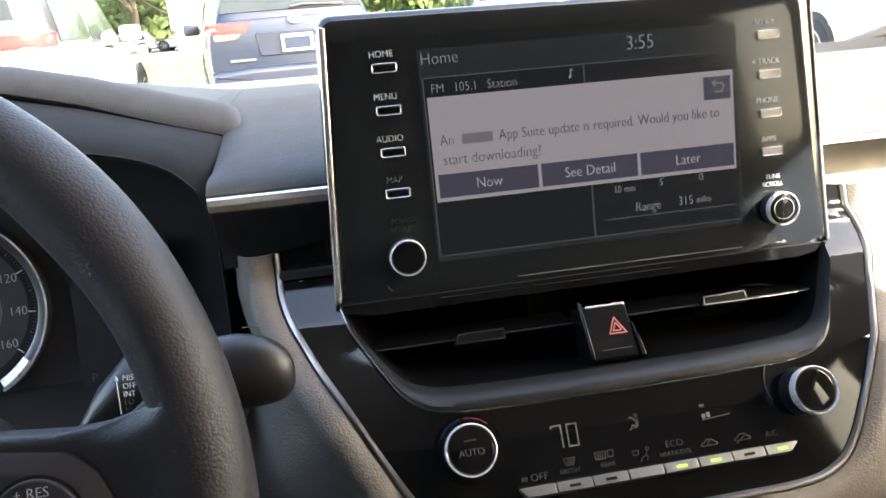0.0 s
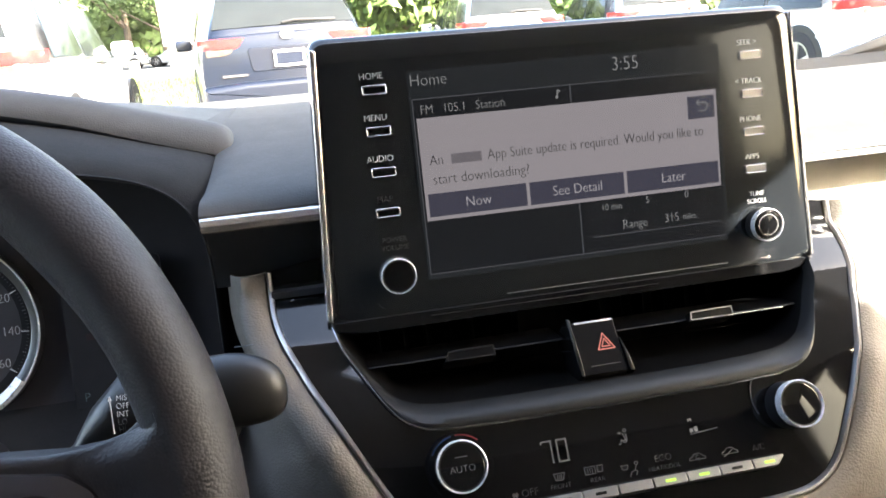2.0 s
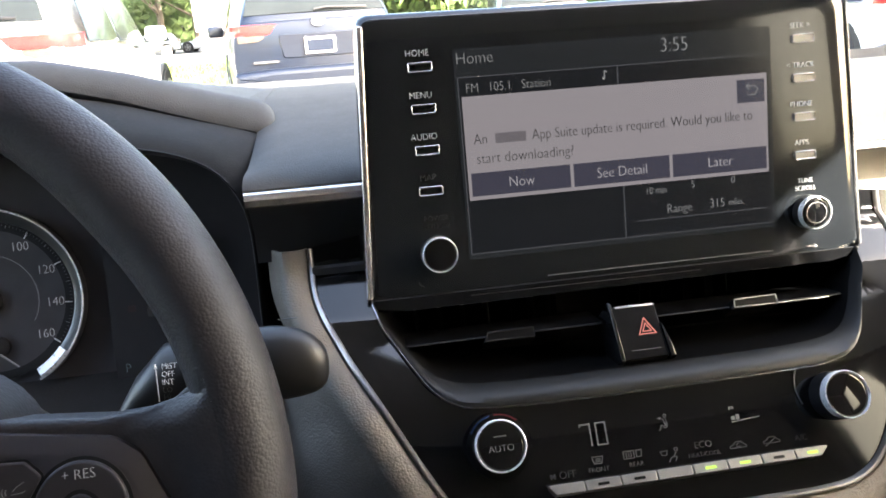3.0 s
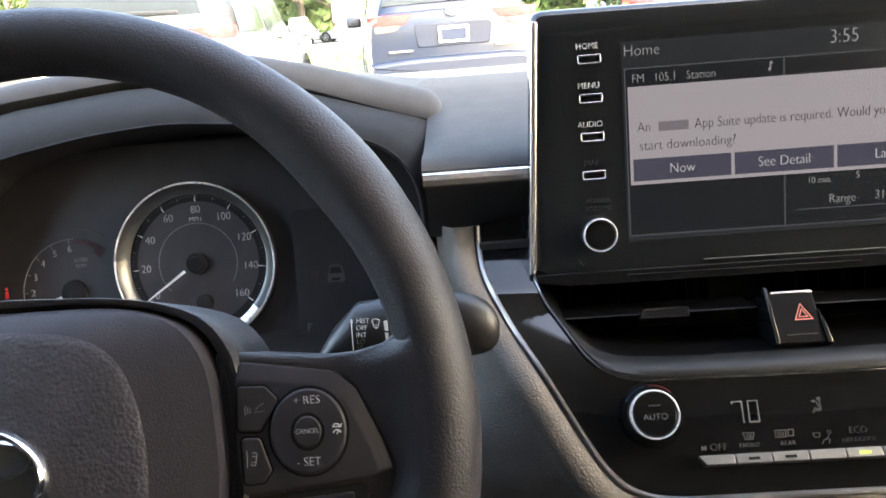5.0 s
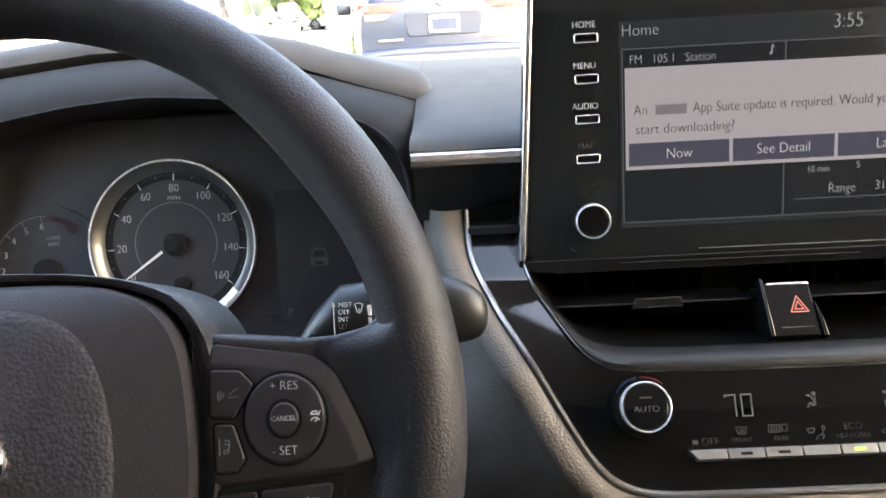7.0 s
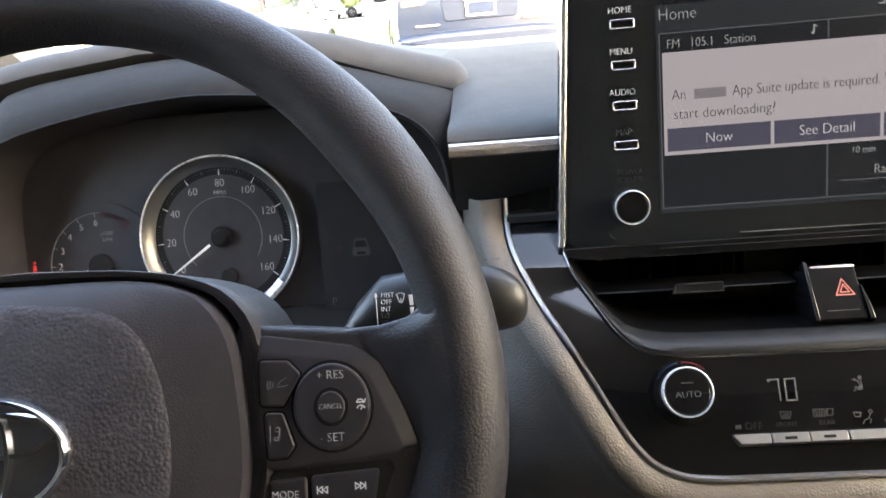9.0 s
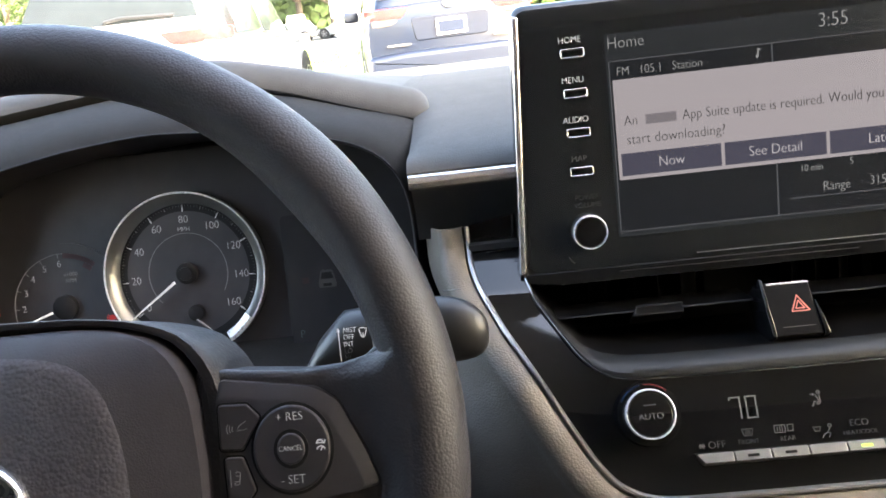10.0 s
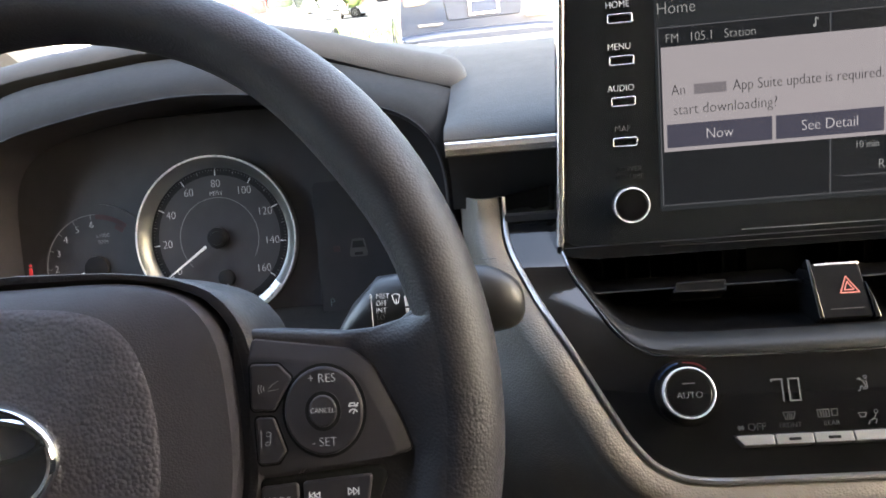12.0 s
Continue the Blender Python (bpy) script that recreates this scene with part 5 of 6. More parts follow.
    lettering("CANCEL", 0.0027, GAUGE_PRINT, wheel, f @ pose(c[0], c[1] + 0.0002, key_z + 0.0031), width=0.88)
    car = [[(-0.0017, 0.0012), (-0.0011, 0.0022), (0.0006, 0.0022), (0.001, 0.0012)], [(-0.0019, 0.001), (0.0019, 0.001)], [(0.0012, 0.0006), (0.0022, 0.0022)], arc(0, -0.0022, 0.0018, 20, 160, 8), [(0, -0.0022), (0.0008, -0.0006)]]
    part("limiter_sign", strokes([[(x * 0.85, y * 0.85) for x, y in l] for l in car], 0.0004), PRINT, wheel, f @ pose(c[0] + 0.0112, c[1] + 0.0004, key_z + 0.0021))
    part("distance_sign", strokes([[(0.001, 0.0002), (0.0022, 0.0014), (0.0044, 0.0026)], [(0.0006, -0.0008), (0.0036, -0.0006), (0.0046, -0.0002)], arc(0.0, 0, 0.0012, 140, 220, 5), arc(0.0, 0, 0.0022, 145, 215, 5), arc(0.0, 0, 0.0032, 150, 210, 5)], 0.00027), DIM_GAUGE, wheel, f @ pose(0.0988, 0.0112, key_z + 0.0013))
    part("lane_sign", strokes([rounded([(-0.0006, -0.0026), (0.0012, -0.0022), (0.0018, 0.0022), (0.0002, 0.0026)], 0.0006, 2), [(-0.002, -0.003), (-0.002, 0.003)], [(0.0, 0.001), (0.0014, 0.0008)], [(-0.0004, -0.0012), (0.0012, -0.0012)]], 0.00027), DIM_GAUGE, wheel, f @ pose(0.0980, -0.0070, key_z + 0.0013))
    # lower row of switches
    part("lower_switch_pad", slab(rounded([(0.0935, -0.0222), (0.1400, -0.0185), (0.1420, -0.022), (0.134, -0.042), (0.0935, -0.048)][::-1], 0.003), -0.006, 0.0008, 0.0012), gap, wheel, f)
    for o, sign in (([(0.0942, -0.0248), (0.1085, -0.0236), (0.1085, -0.042), (0.0946, -0.045)], None), ([(0.1102, -0.0234), (0.1365, -0.0214), (0.1330, -0.039), (0.1104, -0.0415)], "skip")):
        part("switch", slab(rounded(o[::-1], 0.0016, 4), -0.002, 0.0020, 0.0008), SMOOTH_PLASTIC, wheel, f)
    back = [[(0.0, 0.0012), (-0.0017, 0), (0.0, -0.0012), (0.0, 0.0012)], [(0.0019, 0.0012), (0.0002, 0), (0.0019, -0.0012), (0.0019, 0.0012)], [(-0.0019, 0.0013), (-0.0019, -0.0013)]]
    part("skip_sign", strokes(back, 0.00035), PRINT, wheel, f @ pose(0.1145, -0.0285, 0.0022))
    part("skip_sign", strokes([[(-x, y) for x, y in l] for l in back], 0.00035), PRINT, wheel, f @ pose(0.1290, -0.0275, 0.0022))
    lettering("MODE", 0.0040, PRINT, wheel, f @ pose(0.1003, -0.0300, 0.0021), width=0.92)
    # column behind the hub
    part("column_shroud", stacked([[(0.062 * math.cos(2 * math.pi * k / 32) * s, -0.02 + 0.055 * math.sin(2 * math.pi * k / 32) * s, w) for k in range(32)] for s, w in ((0.9, -0.02), (1.0, -0.035), (1.05, -0.12), (1.0, -0.2))]), PLASTIC, wheel, WHEEL)


steering_wheel()


def wiper_stalk():
    s = thing("wiper_stalk", "black wiper stalk with white printed speed marks", "wiper stalk", (-0.24, -0.045, -0.13))
    loops = []
    for x, y, z, a, b in ((-0.33, -0.030, -0.182, 0.006, 0.006), (-0.275, -0.040, -0.161, 0.006, 0.007), (-0.259, -0.0432, -0.1515, 0.0075, 0.009), (-0.249, -0.045, -0.1405, 0.0118, 0.0105), (-0.235, -0.047, -0.1315, 0.0165, 0.011), (-0.21, -0.050, -0.1294, 0.0171, 0.0115), (-0.188, -0.053, -0.1280, 0.0168, 0.0118), (-0.181, -0.0540, -0.1283, 0.0163, 0.0114), (-0.175, -0.0545, -0.1290, 0.0150, 0.0104), (-0.170, -0.0548, -0.1300, 0.0130, 0.0090), (-0.1665, -0.0550, -0.1309, 0.0103, 0.0072), (-0.1644, -0.0551, -0.1316, 0.0072, 0.005), (-0.1634, -0.0552, -0.1320, 0.0036, 0.0026)):
        loops.append([(x + 0.10 * b * math.sin(t) , y - b * math.cos(t), z + a * math.sin(t)) for t in np.linspace(0, 2 * math.pi, 25)[:-1]])
    part("lever", stacked(loops), STALK, s)
    f = pose(-0.2345, -0.0592, -0.1265, 87, 0, -8) @ pose(0, 0, 0.0004)
    for k, (word, mat) in enumerate((("MIST", PRINT), ("OFF", PRINT), ("INT", PRINT), ("LO", DIM_PRINT), ("HI", FAINT_PRINT))):
        lettering(word, 0.0036, mat, s, f @ pose(0.0010 - 0.0001 * k, 0.0044 - 0.0034 * k, 0.0002 - 0.0002 * abs(k - 2)), "LEFT", 0.9, shear=0.12 if k == 0 else 0.0)
    part("scale_line", strokes([[(-0.0012, -0.0105), (-0.0012, 0.0052)], [(-0.0018, 0.0038), (-0.0012, 0.0055), (-0.0006, 0.0038)]], 0.0003, 0.0004), PRINT, s, f)
    part("wiper_sign", strokes([arc(0.0112, 0.0024, 0.0030, 50, 130, 8) + [(0.0104, 0.0010), (0.0120, 0.0010), (0.0131, 0.0047)], [(0.0112, 0.0006), (0.0112, 0.0028)]], 0.0003, 0.0004), PRINT, s, f)
    part("wedge_mark", slab([(0.0156, -0.0005), (0.0172, -0.0005), (0.0170, 0.0046), (0.0152, 0.0042)], 0, 0.0006), PRINT, s, f)
    part("wedge_mark", slab([(0.0158, -0.0062), (0.0168, -0.0062), (0.0172, -0.0016), (0.0156, -0.0016)], 0, 0.0006), PRINT, s, f)
    part("tip_mark", slab(box2(0, 0, 0.008, 0.0008), 0, 0.0003), DIM_PRINT, s, pose(-0.183, -0.056, -0.1086))


wiper_stalk()

# ---- outside: the parking lot ----
OUT = Matrix.Identity(4)
ASPHALT = material("asphalt", (0.075, 0.074, 0.072), 0.9, bump=0.4, bump_scale=60, grain=1.5, vary=0.2)
CONCRETE = material("pale_concrete", (0.42, 0.40, 0.36), 0.85, grain=0.8, vary=0.12)
GRASS = material("mown_grass", (0.17, 0.24, 0.03), 0.95, grain=0.6, vary=0.3, bump=0.6, bump_scale=25)
LINE = material("road_paint", (0.7, 0.7, 0.66), 0.8, grain=5)
TYRE = material("tyre_rubber", (0.02, 0.02, 0.02), 0.8, grain=20)
ALLOY = material("alloy", (0.45, 0.45, 0.46), 0.3, metal=0.9, grain=20)
TINT = material("tinted_glass", (0.016, 0.019, 0.02), 0.08, grain=3, shine=0.25)
LAMP_RED = material("red_lens", (0.55, 0.02, 0.02), 0.12, coat=0.6, grain=20, emit=(1.0, 0.08, 0.06), strength=0.06)
LAMP_CLEAR = material("clear_lens", (0.07, 0.055, 0.045), 0.15, coat=0.5, grain=20)
DULL = material("dull_badge_grey", (0.05, 0.05, 0.052), 0.5, grain=20)
BLACK_TRIM = material("black_trim", (0.01, 0.01, 0.011), 0.5, grain=20)
PLATE_WHITE = material("plate_white", (0.75, 0.77, 0.8), 0.4, grain=10)
PLATE_BLUE = material("plate_blue", (0.005, 0.009, 0.02), 0.6, grain=10, shine=0.2)


def paint(name, colour, metal=0.3):
    return material(name, colour, 0.28, metal=metal, coat=1.0, grain=2.0, vary=0.03)


def ground():
    n = 24
    rows = [[(x, y, 0.0) for x in np.linspace(-400, 400, n)] for y in np.r_[np.linspace(-60, 40, 20), np.linspace(60, 900, 10)]]
    tagged(part("ground", sheet(rows), ASPHALT, frame_of=OUT), "worn grey asphalt of a parking lot", "ground", kind="structure")
    lawn = thing("lawn", "sunlit yellow-green mown grass verge", "grass", (-8, 26, 0), OUT, kind="structure")
    part("turf", slab(rounded([(-40, 13.2), (1.4, 13.2), (1.4, 17.6), (40, 17.6), (40, 40), (-40, 40)], 0.6), 0.0, 0.09, 0.04), GRASS, lawn, frame_of=OUT)
    kerb = merge(slab(rounded([(-40.2, 12.95), (1.6, 12.95), (1.6, 13.2), (-40.2, 13.2)], 0.02), 0.0, 0.13, 0.02), slab(rounded([(1.6, 17.35), (40.2, 17.35), (40.2, 17.6), (1.6, 17.6)], 0.02), 0.0, 0.13, 0.02))
    part("kerb", kerb, CONCRETE, lawn, frame_of=OUT)
    road = tagged(part("road", slab(box2(-200, 40.3, 200, 52), 0.0, 0.012), CONCRETE, frame_of=OUT), "pale sunlit road beyond the grass", "road", kind="structure")
    blades = bmesh.new()
    rnd = random.Random(4)
    for _ in range(4200):
        x, y = rnd.uniform(-12, 1.2), rnd.uniform(13.4, 28)
        h, a = rnd.uniform(0.05, 0.13), rnd.uniform(0, 6.28)
        dx, dy = 0.02 * math.cos(a), 0.02 * math.sin(a)
        v = [blades.verts.new(p) for p in ((x - dx, y - dy, 0.085), (x + dx, y + dy, 0.085), (x + rnd.uniform(-0.05, 0.05), y + rnd.uniform(-0.05, 0.05), 0.085 + h))]
        blades.faces.new(v)
    tagged(part("grass_blades", blades, GRASS, frame_of=OUT), "loose tufts of yellow-green grass", "grass", kind="stuff")
    for k in range(-4, 5):
        tagged(part("bay_line", slab(box2(-1.75 + 2.75 * k, 4.2, -1.65 + 2.75 * k, 10.4), 0.0, 0.004), LINE, frame_of=OUT), "white painted parking bay line", "road marking", group="bay lines", kind="structure")


ground()


def car(name, label, x, y, colour, length=4.8, width=1.92, height=1.72, turn=0.0, nose=0.30, group="parked cars", rear_wiper=True, low_lamp=False):
    """A parked car seen from behind: origin under the middle of its tail, nose ahead along y."""
    M = pose(x, y, 0, 0, 0, turn)
    t = thing(name, label, "car", (x, y, 0), OUT, group)
    W, L, H = width / 2, length, height
    belt = H * 0.60
    # body: loops across the car, from tail to nose: (along, half width, low, belt)
    loops = []
    for s, w, lo, hi in ((0.0, 0.88, 0.50, 0.655), (0.02, 0.95, 0.42, 0.672), (0.10, 0.985, 0.38, 0.68), (0.45, 1.0, 0.30, 0.672), (1.6, 1.0, 0.26, 0.63), (L * 0.6, 1.0, 0.26, 0.57), (L * 0.72, 0.99, 0.27, 0.55), (L * 0.85, 0.96, 0.29, 0.50), (L * 0.95, 0.90, 0.32, 0.43), (L, 0.78, 0.38, 0.40)):
        lo_z, hi_z = lo * 0.9, hi * H
        if s == 0.0:
            lo_z = 0.5
        sec = []
        for u, v in ((-0.92, 0.0), (-1.0, 0.18), (-1.015, 0.5), (-0.99, 0.8), (-0.94, 0.95), (-0.8, 1.0), (0.0, 1.015), (0.8, 1.0), (0.94, 0.95), (0.99, 0.8), (1.015, 0.5), (1.0, 0.18), (0.92, 0.0)):
            sec.append((u * w * W, s, lo_z + (hi_z - lo_z) * v))
        loops.append(sec)
    body = part("body", stacked(loops), colour, t, M, frame_of=OUT)
    # glasshouse
    top = []
    for s, w, z in ((0.05, 0.90, 0.67), (0.13, 0.86, 0.76), (0.30, 0.80, 0.90), (0.42, 0.75, 0.975), (0.9, 0.745, 1.0), (1.8, 0.75, 1.0), (L * 0.47, 0.77, 0.965), (L * 0.58, 0.83, 0.80), (L * 0.71, 0.90, 0.55)):
        sec = []
        base = 0.58 * H
        for u, v in ((-1.0, 0.0), (-0.985, 0.3), (-0.95, 0.7), (-0.88, 0.92), (-0.7, 0.99), (0.0, 1.02), (0.7, 0.99), (0.88, 0.92), (0.95, 0.7), (0.985, 0.3), (1.0, 0.0)):
            full = max(w, 0.93) if v < 0.1 else w + (0.93 - w) * (1 - v) * 0.75
            sec.append((u * full * W, s + (0.0 if v < 0.5 else 0.0), base + (z * H - base) * v))
        top.append(sec)
    part("roof", stacked(top), colour, t, M, frame_of=OUT)
    # tail window, side windows
    b = lambda u, s, z: (u * W, s, z * H)
    def panel(name_, corners, mat, lift=0.012, parent=None, lab=""):
        P = [Vector(c) for c in corners]
        nrm = (P[1] - P[0]).cross(P[2] - P[0]).normalized() * lift
        n4, rows = 8, []
        for i in range(n4 + 1):
            row = []
            for j in range(n4 + 1):
                p = P[0].lerp(P[1], j / n4).lerp(P[3].lerp(P[2], j / n4), i / n4)
                bulge = math.sin(math.pi * i / n4) * 0.3 + math.sin(math.pi * j / n4) * 0.7
                row.append(tuple(p + nrm * (0.6 + bulge)))
            rows.append(row)
        return part(name_, sheet(rows, 0.008, tuple(-nrm)), mat, parent or t, M, lab, OUT)
    panel("rear_window", [b(-0.80, 0.10, 0.715), b(0.80, 0.10, 0.715), b(0.68, 0.35, 0.93), b(-0.68, 0.35, 0.93)], TINT, 0.02, lab="dark tinted rear window")
    for s in (-1, 1):
        c1 = [b(s * 0.985, 0.55, 0.62), b(s * 0.985, 1.55, 0.615), b(s * 0.84, 1.55, 0.92), b(s * 0.83, 0.75, 0.90)]
        c2 = [b(s * 0.985, 1.63, 0.615), b(s * 0.985, L * 0.60, 0.60), b(s * 0.88, L * 0.52, 0.86), b(s * 0.84, 1.63, 0.92)]
        for c in (c1, c2):
            panel("side_window", c if s > 0 else c[::-1], TINT, 0.02)
        # lamps wrap the corner
        z0, z1 = 0.612, 0.662
        inner = [(0.47, 0.012), (0.62, 0.004), (0.80, 0.004), (0.92, 0.03), (0.985, 0.10), (1.012, 0.34)]
        rows = []
        for k, (zz, shift) in enumerate(((z0 - 0.012, 0.10), (z0, 0.07), (z0 + 0.025, 0.03), (z1 - 0.004, 0.0), (z1, 0.005))):
            rows.append([b(s * (u + shift * max(0.0, (0.8 - u) / 0.33)), q - 0.022 + (0.012 if k in (0, 4) else 0), zz) for u, q in inner])
        lamp = part("tail_lamp", sheet(rows, 0.05), LAMP_RED, t, M, "red wedge-shaped tail lamp", OUT)
        rows = [[b(s * u, q - 0.022, zz) for u, q in ((0.62, 0.006), (0.76, 0.002), (0.90, 0.02))] for zz in (z0 - 0.05, z0 - 0.03, z0 - 0.013)]
        rows[0][0] = b(s * 0.68, -0.016, z0 - 0.045)
        part("clear_lens", sheet(rows, 0.05), LAMP_CLEAR, lamp, M, "", OUT)
        # mirror
        mir = cuboid(s * W * 1.0, L * 0.61, H * 0.60, s * (W + 0.22), L * 0.61 + 0.13, H * 0.60 + 0.16, 0.04)
        part("door_mirror", mir, colour, t, M, "", OUT)
        # wheels in dark arches
        for q in (0.19 * L, 0.80 * L):
            axle = M @ pose(s * (W - 0.10), q, 0.36, 0, 90 * s, 0)
            arch = lathe([(0.43, -0.12), (0.43, 0.112), (0.40, 0.116), (0.36, 0.116), (0.01, 0.10)], 36)
            part("wheel_arch", arch, BLACK_TRIM, t, axle, "", OUT)
            wh = part("wheel", lathe([(0.20, -0.11), (0.345, -0.10), (0.36, -0.05), (0.36, 0.10), (0.34, 0.125), (0.24, 0.13), (0.23, 0.118), (0.01, 0.118)], 40), TYRE, t, axle, "", OUT)
            hub = [slab(oval(0, 0, 0.055, 0.055, 18), 0.115, 0.135, 0.004)]
            for k in range(5):
                a = 2 * math.pi * k / 5
                q4 = [(0.03, -0.02), (0.225, -0.032), (0.225, 0.032), (0.03, 0.02)]
                hub.append(slab([(px * math.cos(a) - py * math.sin(a), px * math.sin(a) + py * math.cos(a)) for px, py in q4], 0.116, 0.132))
            part("alloy_rim", merge(*hub, hollow(oval(0, 0, 0.24, 0.24, 40), 0.02, 0.112, 0.135)), ALLOY, wh, axle, "", OUT)
    # tailgate seam, plate recess, plate, bumper, badge bars
    back = M @ pose(0, 0, 0, 90, 0, 0)
    part("plate_recess", slab(rounded([(-0.42 * W, 0.455 * H), (0.42 * W, 0.455 * H), (0.46 * W, 0.60 * H), (-0.46 * W, 0.60 * H)], 0.05), -0.04, 0.012, 0.01), colour, t, back, "", OUT)
    plate = part("number_plate", slab(rounded(box2(-0.165, 0.475 * H, 0.165, 0.475 * H + 0.17), 0.01), 0.015, 0.04, 0.004), PLATE_WHITE, t, back, "white framed plate", OUT)
    part("plate_bar", slab(box2(-0.138, 0.475 * H + 0.024, 0.138, 0.475 * H + 0.143), 0.035, 0.05), PLATE_BLUE, plate, back, "plain blue bar", OUT)
    part("bumper", slab(rounded([(-0.99 * W, 0.30), (0.99 * W, 0.30), (0.99 * W, 0.385 * H), (0.55 * W, 0.40 * H), (-0.55 * W, 0.40 * H), (-0.99 * W, 0.385 * H)], 0.06), -0.35, 0.10, 0.06, 4), colour, t, back, "", OUT)
    part("bumper_skirt", slab(rounded([(-0.86 * W, 0.26), (0.86 * W, 0.26), (0.8 * W, 0.26 * H), (-0.8 * W, 0.26 * H)], 0.05), -0.2, 0.115, 0.03), BLACK_TRIM, t, back, "", OUT)
    part("badge", merge(slab(oval(0, 0.68 * H - 0.03, 0.075, 0.05, 28), -0.02, 0.03, 0.008)), ALLOY, t, back, "plain bright oval badge", OUT)
    for s in (-1, 1) if rear_wiper else ():
        part("badge_bar", slab(box2(s * 0.62 * W - 0.13, 0.435 * H, s * 0.62 * W + 0.13, 0.435 * H + 0.022), 0.0, 0.03), DULL, t, back, "plain grey bar", OUT)
    if rear_wiper:
        arm = sweep([M @ Vector((-0.02, 0.075, 0.735 * H)), M @ Vector((0.12, 0.07, 0.745 * H)), M @ Vector((0.55, 0.095, 0.735 * H))], disc(0.014, 8))
        part("rear_wiper", arm, BLACK_TRIM, t, None, "", OUT)
    return t


BLUE = material("blue_metallic_paint", (0.0055, 0.0095, 0.0205), 0.3, metal=0.3, coat=0.4, grain=2.0, vary=0.03)
WHITE = paint("white_paint", (0.75, 0.75, 0.73), 0.0)
SILVER = paint("silver_paint", (0.45, 0.46, 0.47), 0.7)
GREY = paint("grey_paint", (0.2, 0.21, 0.22), 0.5)
car("blue_suv", "metallic blue-grey sport utility car parked ahead, tail on", -0.25, 7.9, BLUE, width=1.88, turn=8.0)
car("white_suv", "bright white sport utility car parked beside the blue one", -3.0, 5.7, WHITE, 4.6, 1.86, 1.75, turn=2.0)
car("white_sedan", "white car parked in the next bays", 6.42, 6.6, WHITE, 4.7, 1.84, 1.55, rear_wiper=False)
car("silver_suv", "silver sport utility car in the row beyond", 3.6, 12.6, SILVER, 4.7, 1.9, 1.70)
car("silver_suv", "silver sport utility car in the row beyond", 6.6, 13.0, SILVER, 4.7, 1.9, 1.66)


def far_car(x, y, colour, turn):
    """A car across the road, small in view."""
    return car("distant_car", "small pale car parked across the road", x, y, colour, 4.6, 1.8, 1.5, turn, rear_wiper=False, group="distant cars")


far_car(-8.3, 21.5, WHITE, 70)
far_car(-14.5, 55, WHITE, 80)
far_car(-11.0, 58, SILVER, 95)
far_car(-18.5, 57, GREY, 88)
far_car(-7.0, 60, WHITE, 85)


LEAF = material("leaves", (0.075, 0.12, 0.03), 0.7, grain=3, vary=0.35, per_object=0.2)
BARK = material("bark", (0.14, 0.11, 0.08), 0.9, grain=8, bump=0.5, bump_scale=40)
POLE = material("pole_paint", (0.6, 0.6, 0.58), 0.5, grain=5)


def tree(seed, height, spread):
    rnd = random.Random(seed)
    t = thing("tree", "leafy green roadside tree in full summer leaf", "tree", (0, 0, 0), OUT, "roadside trees")
    limbs = [sweep([(0, 0, 0), (0.05, 0.03, height * 0.3), (0.0, 0.1, height * 0.62)], [disc(r, 8) for r in (height * 0.035, height * 0.025, height * 0.012)])]
    tips = []
    for k in range(9):
        a, h = rnd.uniform(0, 6.28), rnd.uniform(0.25, 0.6) * height
        r = spread * rnd.uniform(0.5, 0.95)
        end = Vector((r * math.cos(a), r * math.sin(a), min(height * 0.92, h + height * rnd.uniform(0.12, 0.34))))
        limbs.append(sweep([(0, 0, h), tuple(end * 0.5 + Vector((0, 0, h * 0.5))), tuple(end)], [disc(q, 6) for q in (height * 0.014, height * 0.009, height * 0.004)]))
        tips.append(end)
    tips += [Vector((rnd.gauss(0, spread * 0.4), rnd.gauss(0, spread * 0.4), height * rnd.uniform(0.55, 0.98))) for _ in range(12)]
    part("trunk", merge(*limbs), BARK, t, frame_of=OUT)
    crown = bmesh.new()
    for tip in tips:
        for _ in range(150):
            d = Vector((rnd.gauss(0, 1), rnd.gauss(0, 1), rnd.gauss(0, 0.8))) * spread * 0.22
            p = tip + d
            p.z = max(p.z, height * 0.12)
            e1 = Vector((rnd.gauss(0, 1), rnd.gauss(0, 1), rnd.gauss(0, 1))).normalized() * rnd.uniform(0.12, 0.26)
            e2 = e1.orthogonal().normalized() * rnd.uniform(0.07, 0.14)
            crown.faces.new([crown.verts.new(q) for q in (p - e1, p + e2, p + e1, p - e2)])
    part("crown", crown, LEAF, t, frame_of=OUT)
    return t


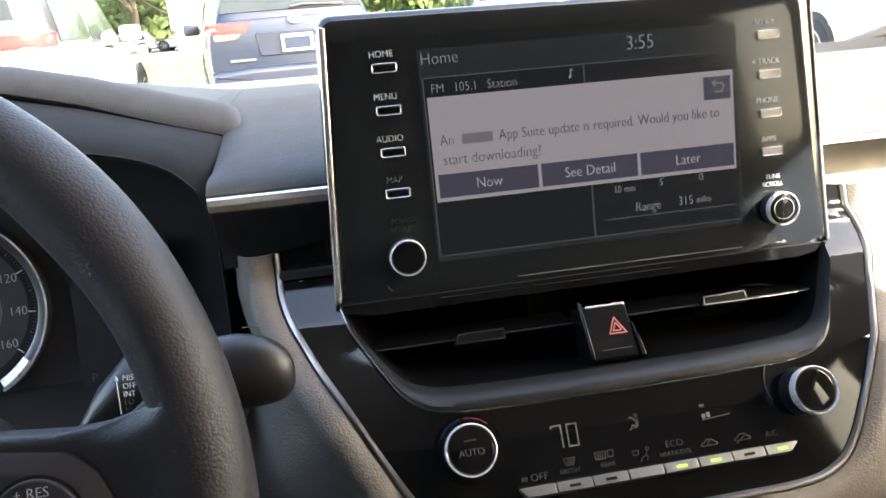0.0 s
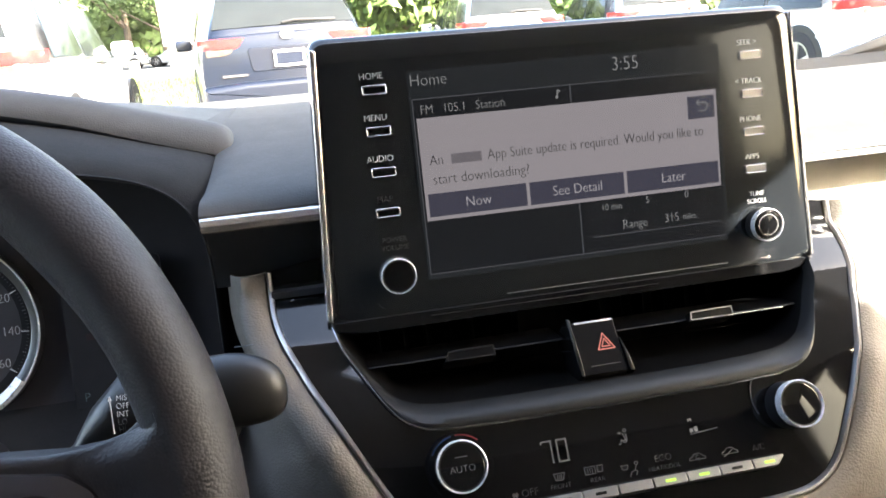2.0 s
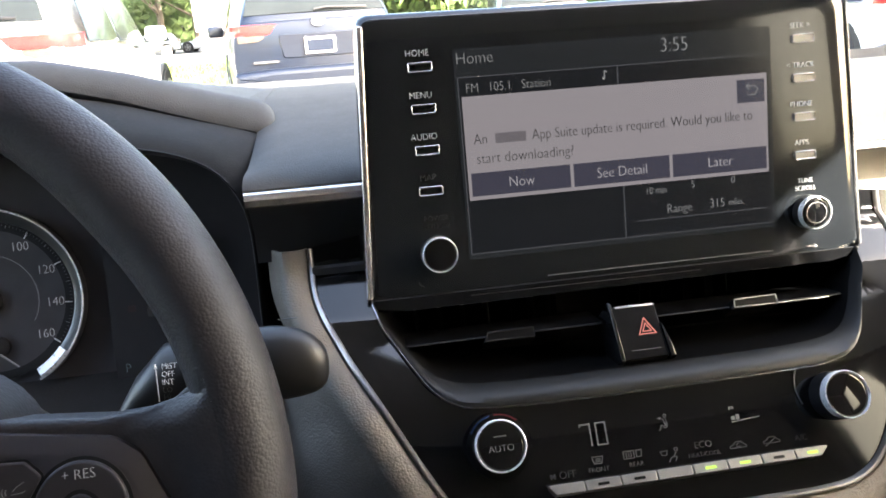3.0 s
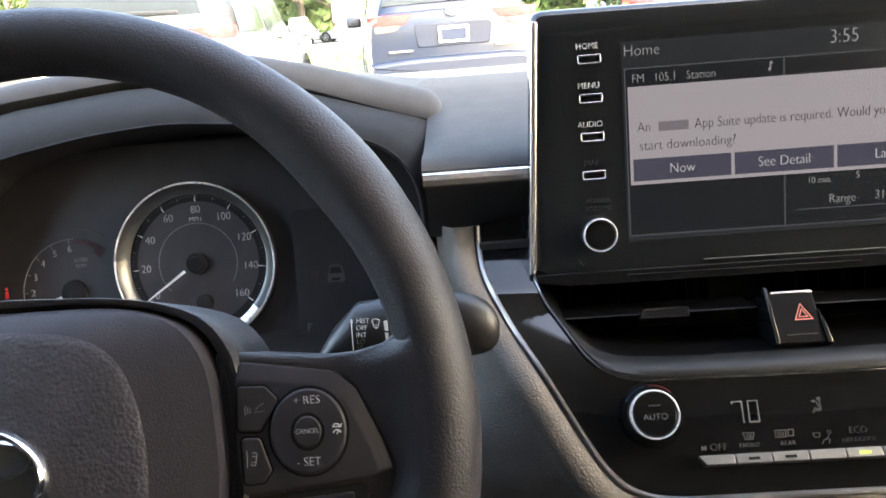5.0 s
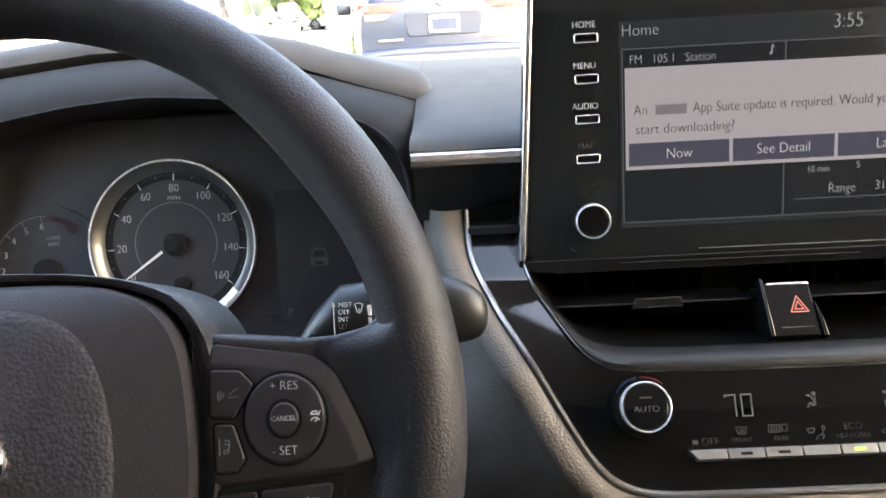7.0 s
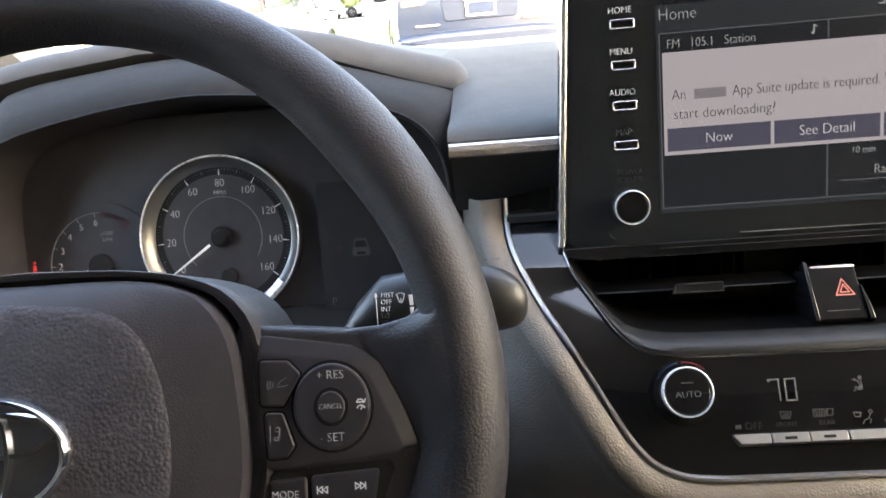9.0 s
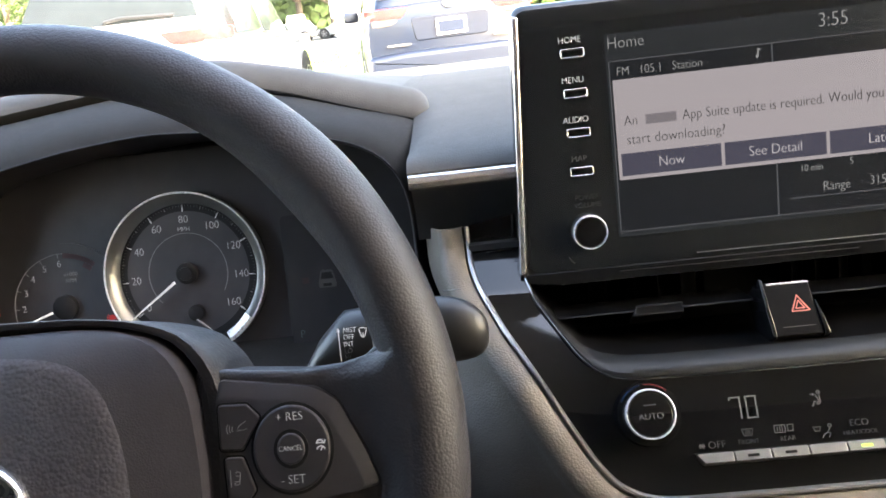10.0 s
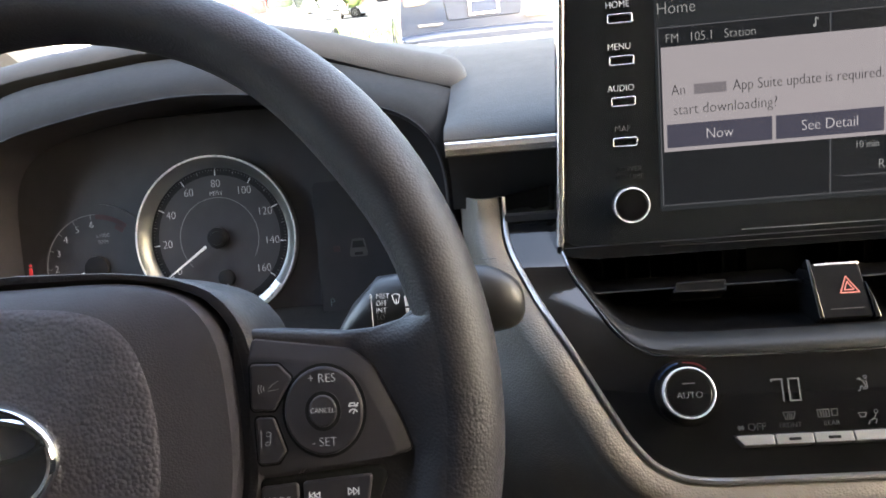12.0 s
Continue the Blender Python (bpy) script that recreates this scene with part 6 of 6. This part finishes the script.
def woods():
    rnd = random.Random(11)
    kinds = [tree(1, 11, 4.4), tree(2, 9, 4.0), tree(3, 13, 5.0)]
    spots = [(x + rnd.uniform(-1.5, 1.5), 74 + rnd.uniform(-4, 8)) for x in np.arange(-60, 56, 5.2)]
    for k, (x, y) in enumerate(spots):
        m = pose(x, y, 0, 0, 0, rnd.uniform(0, 360))
        if k < 3:
            kinds[k].matrix_basis = m
        else:
            copy_thing(kinds[k % 3], m)
    shrub = tree(7, 2.6, 1.5)
    tagged(shrub, "low leafy green shrub by the verge", "shrub", "shrubs")
    shrub.name = "shrub"
    shrub.matrix_basis = pose(2.6, 19.5, 0.05)
    for x, y in ((1.2, 21), (4.4, 20.5), (9, 21), (-22, 33)):
        copy_thing(shrub, pose(x, y, 0.05, 0, 0, x * 50))
    hedge = bmesh.new()
    for _ in range(9000):
        p = Vector((rnd.uniform(-75, 75), rnd.uniform(82, 86), abs(rnd.gauss(0, 4.0))))
        e1 = Vector((rnd.gauss(0, 1), rnd.gauss(0, 0.4), rnd.gauss(0, 1))).normalized() * rnd.uniform(0.5, 0.9)
        e2 = e1.cross(Vector((0, 1, 0))).normalized() * rnd.uniform(0.3, 0.6)
        hedge.faces.new([hedge.verts.new(q) for q in (p - e1, p + e2, p + e1, p - e2)])
    tagged(part("far_woods", hedge, LEAF, frame_of=OUT), "dense green woods behind the road", "woods", kind="stuff")


woods()


def lamp_post(x, y, h):
    t = thing("lamp_post", "tall pale parking lot lamp post", "lamp post", (x, y, 0), OUT, "lamp posts")
    part("pole", sweep([(x, y, 0), (x, y, h)], [disc(0.09, 10), disc(0.06, 10)]), POLE, t, frame_of=OUT)
    part("base", lathe([(0.3, 0), (0.3, 0.6), (0.2, 0.65)], 20), CONCRETE, t, pose(x, y, 0), frame_of=OUT)
    part("lamp_head", cuboid(x - 0.9, y - 0.15, h, x + 0.9, y + 0.15, h + 0.15, 0.03), POLE, t, frame_of=OUT)


lamp_post(-10.6, 46, 9)
lamp_post(-9.9, 47.5, 9)


def showroom():
    """White building beyond the blue car."""
    b = thing("white_building", "plain bright white building beyond the lot", "building", (-6.4, 56, 0), OUT)
    wall = material("white_render", (0.82, 0.82, 0.8), 0.8, grain=1.0, vary=0.05)
    part("wall", cuboid(-9.1, 54, 1.4, -5.2, 60, 8.0, 0.03), wall, b, frame_of=OUT)
    part("base_wall", cuboid(-8.9, 54.2, 0, -5.4, 59.8, 1.4), GREY, b, frame_of=OUT)
    part("roof", cuboid(-9.3, 53.8, 8.0, -5.0, 60.2, 8.25, 0.03), wall, b, frame_of=OUT)


showroom()


def wiper():
    """The car's own wiper at the foot of the windscreen."""
    w = thing("windscreen_wiper", "black windscreen wiper resting at the foot of the glass", "wiper", (0.5, 0.66, 0.99), OUT)
    part("arm", sweep([(0.66, 0.655, 0.978), (0.76, 0.635, 1.005), (0.92, 0.60, 1.05)], [[(-0.005, -0.003), (0.005, -0.003), (0.005, 0.003), (-0.005, 0.003)], [(-0.008, -0.008), (0.008, -0.008), (0.008, 0.008), (-0.008, 0.008)], [(-0.008, -0.010), (0.008, -0.010), (0.008, 0.010), (-0.008, 0.010)]]), BLACK_TRIM, w, frame_of=OUT)
    part("blade", sweep([(0.45, 0.69, 0.955), (0.66, 0.665, 0.968), (0.92, 0.62, 1.03)], [(-0.003, -0.008), (0.003, -0.008), (0.004, 0.006), (-0.004, 0.006)]), TYRE, w, frame_of=OUT)


wiper()
